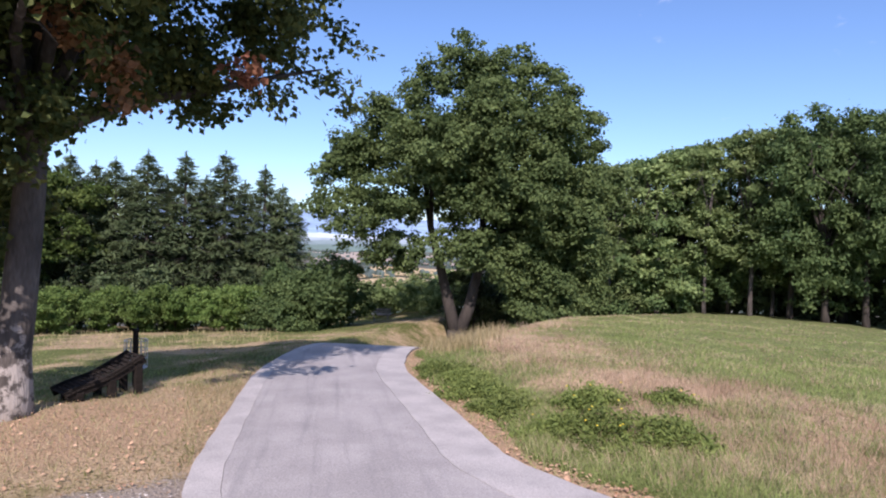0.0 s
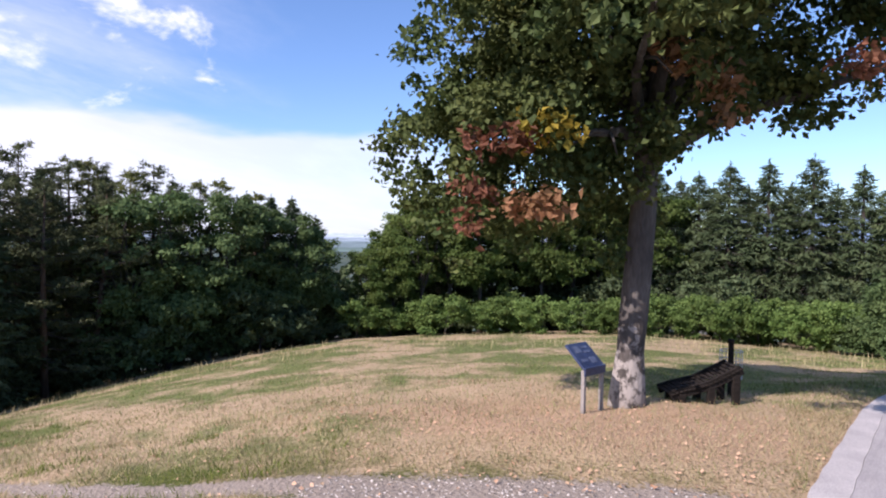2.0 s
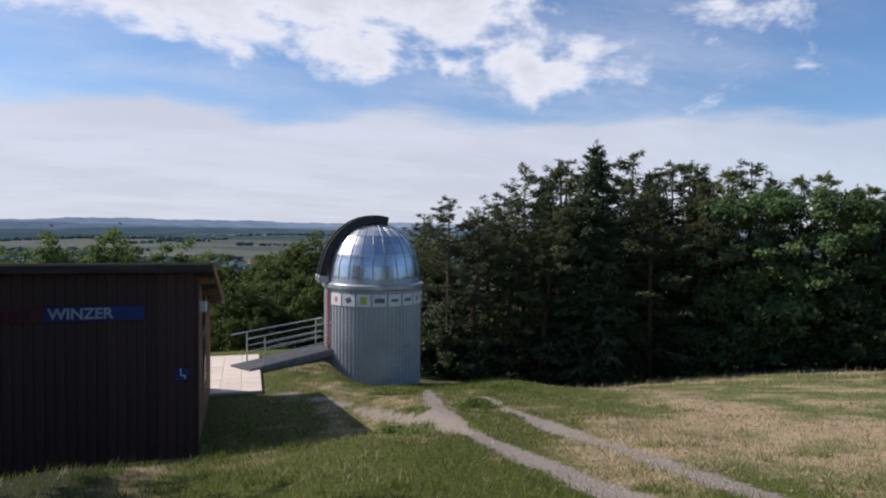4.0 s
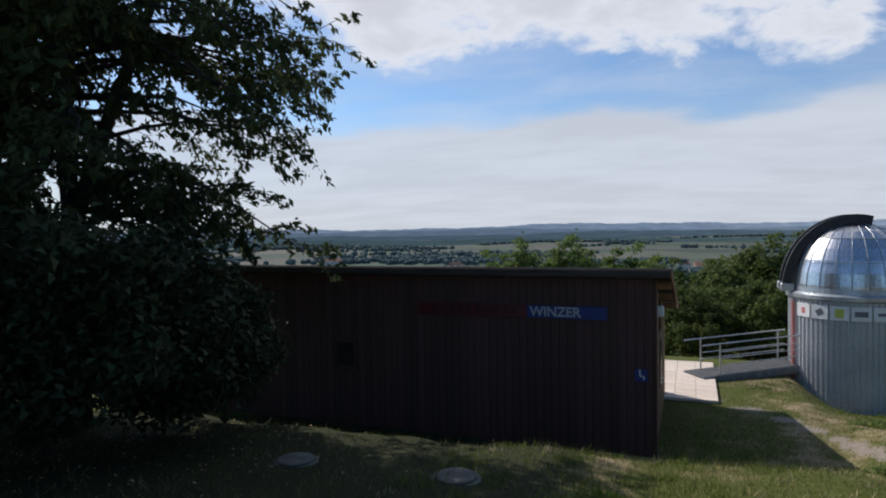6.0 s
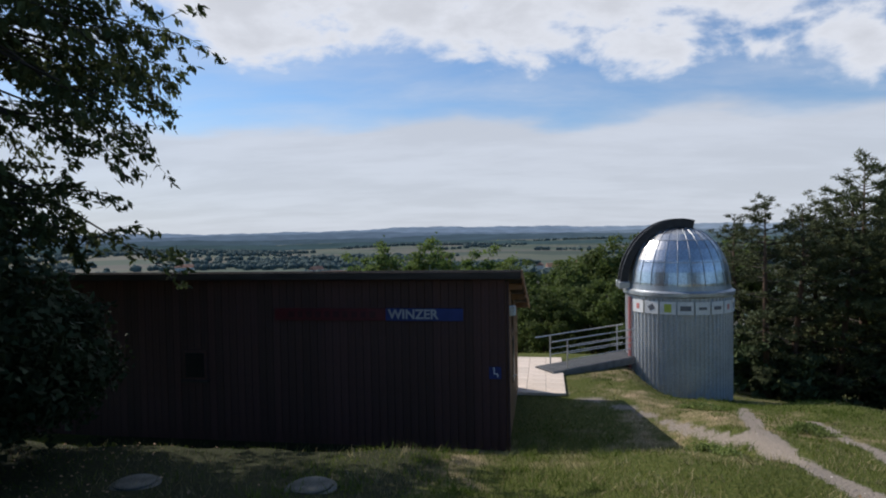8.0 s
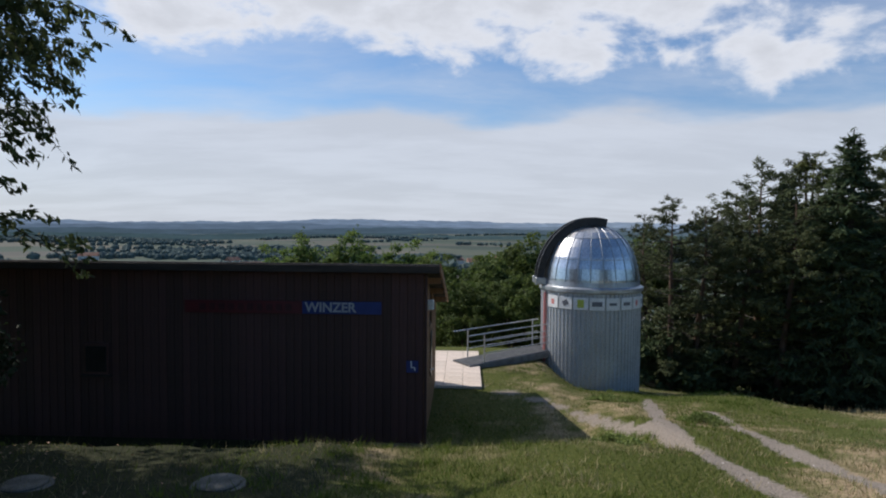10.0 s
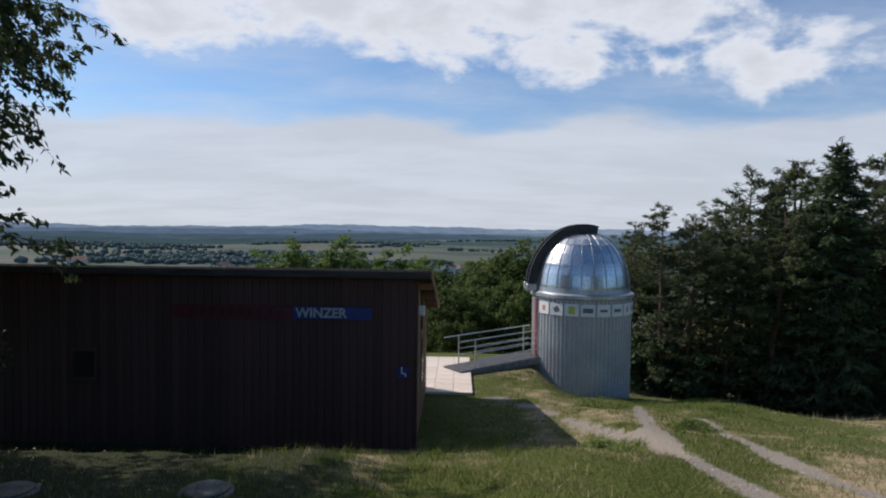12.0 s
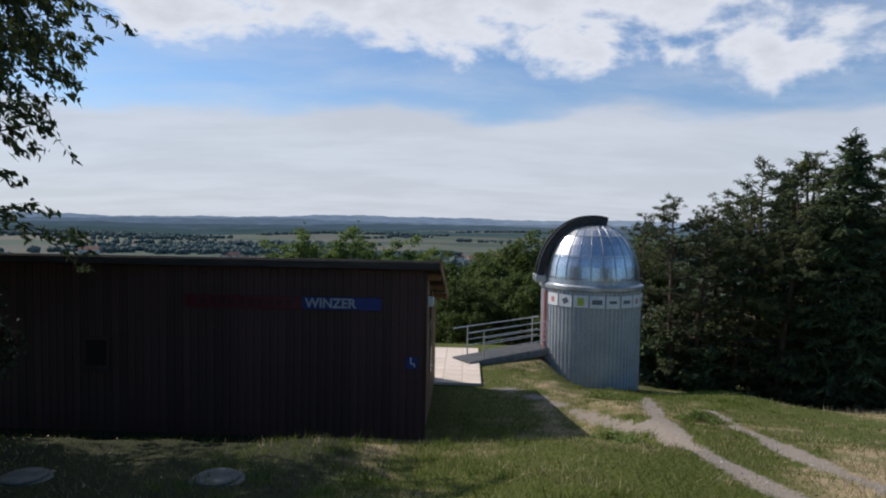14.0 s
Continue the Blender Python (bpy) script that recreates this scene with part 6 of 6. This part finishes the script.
def stubble_field(b0, b1, d0, d1, label, material):
    """A harvested field on the valley side, following the land."""
    a, d = np.meshgrid(np.radians(np.linspace(b0, b1, 24)), np.linspace(d0, d1, 16), indexing="ij")
    d = d * (1 + 0.04 * np.sin(a * 40))
    x, y = (-np.sin(a) * d).ravel(), (np.cos(a) * d).ravel()
    v = np.stack([x, y, land(x, y) + 1.2], 1)
    i, j = np.meshgrid(np.arange(23), np.arange(15), indexing="ij")
    f = np.stack([i * 16 + j, i * 16 + j + 1, (i + 1) * 16 + j + 1, (i + 1) * 16 + j], -1).reshape(-1, 4)
    tagged(mesh_part("wheat_field", v, f, material), label, "field", kind="structure")


STUBBLE = mat("stubble", (0.36, 0.27, 0.14), (0.46, 0.36, 0.20), scale=0.012, fine=0.15, rough=1, bump=0, stretch=(1, 3, 1))
PLOUGH = mat("pale_ploughland", (0.30, 0.25, 0.20), (0.38, 0.32, 0.26), scale=0.01, fine=0.15, rough=1, bump=0)
stubble_field(-122, -109.5, 600, 760, "golden stubble field across the valley", STUBBLE)
stubble_field(-122, -110.5, 790, 1000, "pale stubble field across the valley", STUBBLE)
stubble_field(-120, -106, 1150, 1700, "pale brown ploughed field far across the valley", PLOUGH)


# ---------------------------------------------------------------- grass, weeds and fallen leaves
GRASS_GREEN = leaf_mat("green_grass_blades", (0.078, 0.115, 0.018), (0.135, 0.165, 0.032), island=0.3, translucent=0.3)
GRASS_FIELD = leaf_mat("field_grass_blades", (0.15, 0.205, 0.062), (0.235, 0.285, 0.105), island=0.3, translucent=0.3)
GRASS_BRIGHT = leaf_mat("bright_grass_blades", (0.10, 0.16, 0.022), (0.165, 0.215, 0.04), island=0.3, translucent=0.35)
GRASS_DRY = leaf_mat("dry_grass_blades", (0.30, 0.25, 0.13), (0.415, 0.36, 0.205), island=0.25, translucent=0.25)
GRASS_WITHERED = leaf_mat("withered_grass_blades", (0.33, 0.24, 0.165), (0.45, 0.35, 0.25), island=0.25, translucent=0.25)
LITTER = leaf_mat("fallen_leaves", (0.36, 0.21, 0.125), (0.48, 0.33, 0.215), island=0.3, translucent=0.1)
WEED = leaf_mat("weed_leaves", (0.16, 0.22, 0.06), (0.25, 0.30, 0.10), island=0.3)
FLOWER = mat("yellow_flowers", (0.65, 0.48, 0.03), (0.75, 0.6, 0.06), rough=0.7, bump=0)


def scatter(n, seed, near=2.2, far=34.0, power=1.0, span=(-165, 70)):
    """Places on the hilltop, denser close by, off the lane, the paving and the hut."""
    rng = np.random.default_rng(seed)
    a = rng.uniform(radians(span[0]), radians(span[1]), n)
    d = near * (far / near) ** (rng.random(n) ** power)
    x, y = -np.sin(a) * d, np.cos(a) * d
    lane, e = to_line(LANE_LINE, x, y)
    u, v = in_hut(x, y)
    drum = np.hypot(x - DRUM_AT[0], y - DRUM_AT[1])
    ok = (np.abs(lane) - e[..., 1] > 0.04) & ~((u < 0.05) & (v > -0.05) & (v < HUT_D + 0.1) & (u > -HUT_L)) & ~((u < 1.3) & (u > -1.3) & (v > 4.0) & (v < 9.3)) & (drum > DRUM_R)
    x, y = x[ok], y[ok]
    return x, y, land(x, y), np.hypot(x, y), rng


def blades(name, x, y, z, height, width, rng, material, label, lean=0.45):
    """One bent blade of three points at each place."""
    n = len(x)
    a = rng.uniform(0, 2 * np.pi, n)
    h = height * rng.uniform(0.5, 1.35, n)
    t = rng.normal(size=(n, 2)) * lean * h[:, None]
    dx, dy = np.cos(a) * width / 2, np.sin(a) * width / 2
    v = np.stack([np.stack([x - dx, y - dy, z - 0.01], 1), np.stack([x + dx, y + dy, z - 0.01], 1), np.stack([x + t[:, 0], y + t[:, 1], z + h], 1)], 1).reshape(-1, 3)
    ob = mesh_part(name, v, np.arange(3 * n).reshape(-1, 3), material)
    return tagged(ob, label, "grass", kind="stuff")


def meadow():
    x, y, z, d, rng = scatter(400000, 91, 2.6, 36, 0.8)
    x2, y2, z2, d2, _ = scatter(190000, 94, 3.5, 30, 0.85, (-160, -98))
    x, y, z, d = (np.concatenate(q) for q in ((x, x2), (y, y2), (z, z2), (d, d2)))
    dry, bare, litter = zones(x, y)
    clump = patches(1.7 * x + 5, 1.7 * y)
    fleck = patches(4.1 * x, 4.1 * y + 7)
    lane, e = to_line(LANE_LINE, x, y)
    bank = (lane > 0) & (x > 0.5)
    # fewer blades where shade is painted, so the dark ground shows
    keep = rng.random(len(x)) > np.clip(np.maximum(np.maximum(bare * 1.25, 0.92 * litter * bank), 0.7 * painted_shade(x, y)), 0, 0.99)
    is_dry = rng.random(len(x)) < np.clip(dry * 1.0 + 0.22 * (clump - 0.5) + np.where(bank, 0.3, 0.1) * (fleck - 0.5) + 0.05, 0.03, 0.97)
    long = np.where(bank, 0.085, 0.07) * (0.55 + 0.5 * clump + 0.45 * fleck) * (1 - 0.5 * smooth(9, 20, d))
    width = np.maximum(0.005, d * 0.0009)
    pale = bank | (rng.random(len(x)) < 0.7 * in_meadow(x, y))
    lit = 1 + 0.25 * (rng.random(len(x)) < 0.04)
    for name, sel, m, lab in (("green_grass", keep & ~is_dry & ~pale, GRASS_GREEN, "green grass of the hilltop"), ("field_grass", keep & ~is_dry & pale, GRASS_FIELD, "pale green grass of the bank, field and meadow"), ("withered_grass", keep & is_dry & bank, GRASS_WITHERED, "reddish withered grass on the bank"), ("dry_grass", keep & is_dry & ~bank, GRASS_DRY, "straw-coloured dry grass of the meadow")):
        blades(name, x[sel], y[sel], z[sel], long[sel] * lit[sel], width[sel], rng, m, lab, 0.6)


meadow()


def tall_dry_grass():
    """Tall straw on the bank's crest and seeding stems along the meadow's edge."""
    rng = np.random.default_rng(92)
    n = 1400
    p = LANE_LINE[rng.integers(79, 91, n)]
    off = rng.uniform(2.0, 3.0, n)
    x, y = p[:, 0] - 0.5 * off + rng.normal(size=n) * 0.3, p[:, 1] - 0.86 * off + rng.normal(size=n) * 0.3
    blades("tall_dry_grass", x, y, land(x, y), np.full(n, 0.34), np.full(n, 0.02), rng, GRASS_DRY, "tall straw on the crest of the bank", 0.3)
    a, d = np.radians(rng.uniform(-105, -30, 2600)), rng.uniform(24, 38, 2600)
    x, y = -np.sin(a) * d, np.cos(a) * d
    blades("meadow_fringe", x, y, land(x, y), np.full(2600, 0.24), np.full(2600, 0.025), rng, GRASS_DRY, "reddish straw along the far edge of the meadow", 0.2)


tall_dry_grass()


def bank_tufts():
    """Tussocks of withered stalks and fresh blades on the bank beside the lane."""
    rng = np.random.default_rng(95)
    for name, n, per, height, m, lab in (("withered_tussocks", 420, 26, 0.15, GRASS_WITHERED, "withered tussocks on the bank"), ("green_tussocks", 520, 24, 0.12, GRASS_FIELD, "green tussocks on the bank and verge")):
        x, y = rng.uniform(3.2, 17, n), rng.uniform(-13, -3.6, n)
        lane, e = to_line(LANE_LINE, x, y)
        off = lane - e[..., 1]
        dry = zones(x, y)[0]
        wanted = (dry > 0.3) if name == "withered_tussocks" else (dry < 0.45)
        ok = (off > 0.35) & (off < 7) & wanted
        cx, cy = np.repeat(x[ok], per), np.repeat(y[ok], per)
        r = np.repeat(rng.uniform(0.04, 0.13, ok.sum()), per)
        px, py = cx + rng.normal(size=len(cx)) * r, cy + rng.normal(size=len(cx)) * r
        h = height * np.repeat(rng.uniform(0.5, 1.4, ok.sum()), per)
        blades(name, px, py, land(px, py), h, np.full(len(px), 0.008), rng, m, lab, 0.55)


bank_tufts()


def lawn_tufts():
    """Tussocks, fresh and withered, on the grass between the hut, the dome and the wheel tracks."""
    rng = np.random.default_rng(96)
    for name, n, per, height, m, lab in (("hilltop_tussocks", 1500, 22, 0.085, GRASS_BRIGHT, "bright green tussocks on the hilltop"), ("straw_tussocks", 700, 18, 0.07, GRASS_DRY, "strawy tussocks on the hilltop")):
        x, y = rng.uniform(-2.5, 9.5, n), rng.uniform(3.6, 19.5, n)
        dry, bare, litter = zones(x, y)
        u, v = in_hut(x, y)
        patch = patches(0.9 * x + 3, 0.9 * y)
        ok = (bare < 0.25) & ((u > 0.25) | (v < -0.15)) & ~((u < 1.6) & (v > 3.6)) & (np.hypot(x - DRUM_AT[0], y - DRUM_AT[1]) > DRUM_R + 0.1) & ((patch < 0.55) if name == "hilltop_tussocks" else (patch > 0.5))
        cx, cy = np.repeat(x[ok], per), np.repeat(y[ok], per)
        r = np.repeat(rng.uniform(0.05, 0.16, ok.sum()), per)
        px, py = cx + rng.normal(size=len(cx)) * r, cy + rng.normal(size=len(cx)) * r
        h = height * np.repeat(rng.uniform(0.5, 1.5, ok.sum()), per)
        blades(name, px, py, land(px, py), h, np.full(len(px), 0.012), rng, m, lab, 0.6)


lawn_tufts()


def fallen_leaves():
    x, y, z, d, rng = scatter(90000, 93, 3.5, 16, 1.0)
    dry, bare, litter = zones(x, y)
    s = rng.random(len(x)) < litter * np.where(y < -3, 0.6, 0.28)
    pts = np.stack([x[s], y[s], z[s] + 0.025], 1)
    v, f = leaves(pts, 0.034, np.tile([0.0, 0, 2.5], (len(pts), 1)), rng, long=1.3)
    tagged(mesh_part("fallen_leaves", v, f, LITTER), "brown fallen leaves under the lime and along the gutter", "leaves", kind="stuff")
    g = rng.random(len(x)) < np.where(bare > 0.6, np.where(y < 3.0, 0.32, 0.06), 0)
    pts = np.stack([x[g], y[g], z[g] + 0.006], 1)
    v, f = leaves(pts, 0.024, np.tile([0.0, 0, 3.0], (len(pts), 1)), rng, long=1.2, fold=-0.5)
    tagged(mesh_part("gravel", v, f, mat("pale_gravel", (0.42, 0.385, 0.34), (0.58, 0.54, 0.49), scale=9, rough=0.9, bump=0, island=0.3)), "pale gravel of the wheel tracks", "gravel", kind="stuff")


fallen_leaves()


def weeds(x0, y0, r, h, seed, flowers):
    rng = np.random.default_rng(seed)
    z0 = float(land(np.array([x0]), np.array([y0]))[0])
    t = thing("weed_clump", Matrix.Translation((x0, y0, z0)), "leafy green weeds with yellow flowers on the bank" if flowers else "low green weeds in the grass", "weeds")
    n = int(900 * r)
    a = rng.uniform(0, 6.28, n)
    q = r * np.sqrt(rng.random(n)) * (0.75 + 0.35 * np.sin(3 * a + seed) + 0.2 * np.sin(7 * a))
    x, y = np.cos(a) * q, np.sin(a) * q * 0.8
    zz = land(x + x0, y + y0) - z0
    pts = np.stack([np.repeat(x, 5), np.repeat(y, 5), np.repeat(zz, 5) + rng.random(5 * n) * h * np.repeat(np.clip(1 - (q / r) ** 2 * 0.7, 0.2, 1) * rng.uniform(0.5, 1.2, n), 5)], 1) + rng.normal(size=(5 * n, 3)) * [0.04, 0.04, 0.01]
    v, f = leaves(pts, 0.027, None, rng, long=2.4)
    mesh_part("foliage", v, f, WEED, t)
    for k in range(flowers):
        bm = bmesh.new()
        bmesh.ops.create_icosphere(bm, subdivisions=1, radius=0.014, matrix=Matrix.Translation((x[k], y[k], zz[k] + h * rng.uniform(0.9, 1.15))) @ Matrix.Diagonal((1, 1, 0.5, 1)))
        part("flower", bm, FLOWER, t, "small yellow flower")


weeds(5.55, -5.05, 0.72, 0.28, 101, 6)
weeds(6.5, -5.75, 0.6, 0.3, 102, 4)
weeds(4.9, -5.45, 0.55, 0.22, 111, 2)
weeds(6.1, -4.95, 0.5, 0.2, 112, 1)
weeds(7.4, -5.1, 0.6, 0.2, 113, 0)
weeds(9.6, -5.75, 0.6, 0.18, 114, 0)
weeds(5.9, -6.6, 0.45, 0.2, 115, 2)
weeds(8.6, -5.4, 0.8, 0.22, 104, 0)
weeds(10.6, -5.9, 0.7, 0.2, 108, 0)
weeds(5.6, 12.4, 0.5, 0.16, 105, 0)
weeds(2.9, 9.2, 0.45, 0.14, 106, 0)
weeds(4.6, 15.2, 0.5, 0.16, 107, 0)
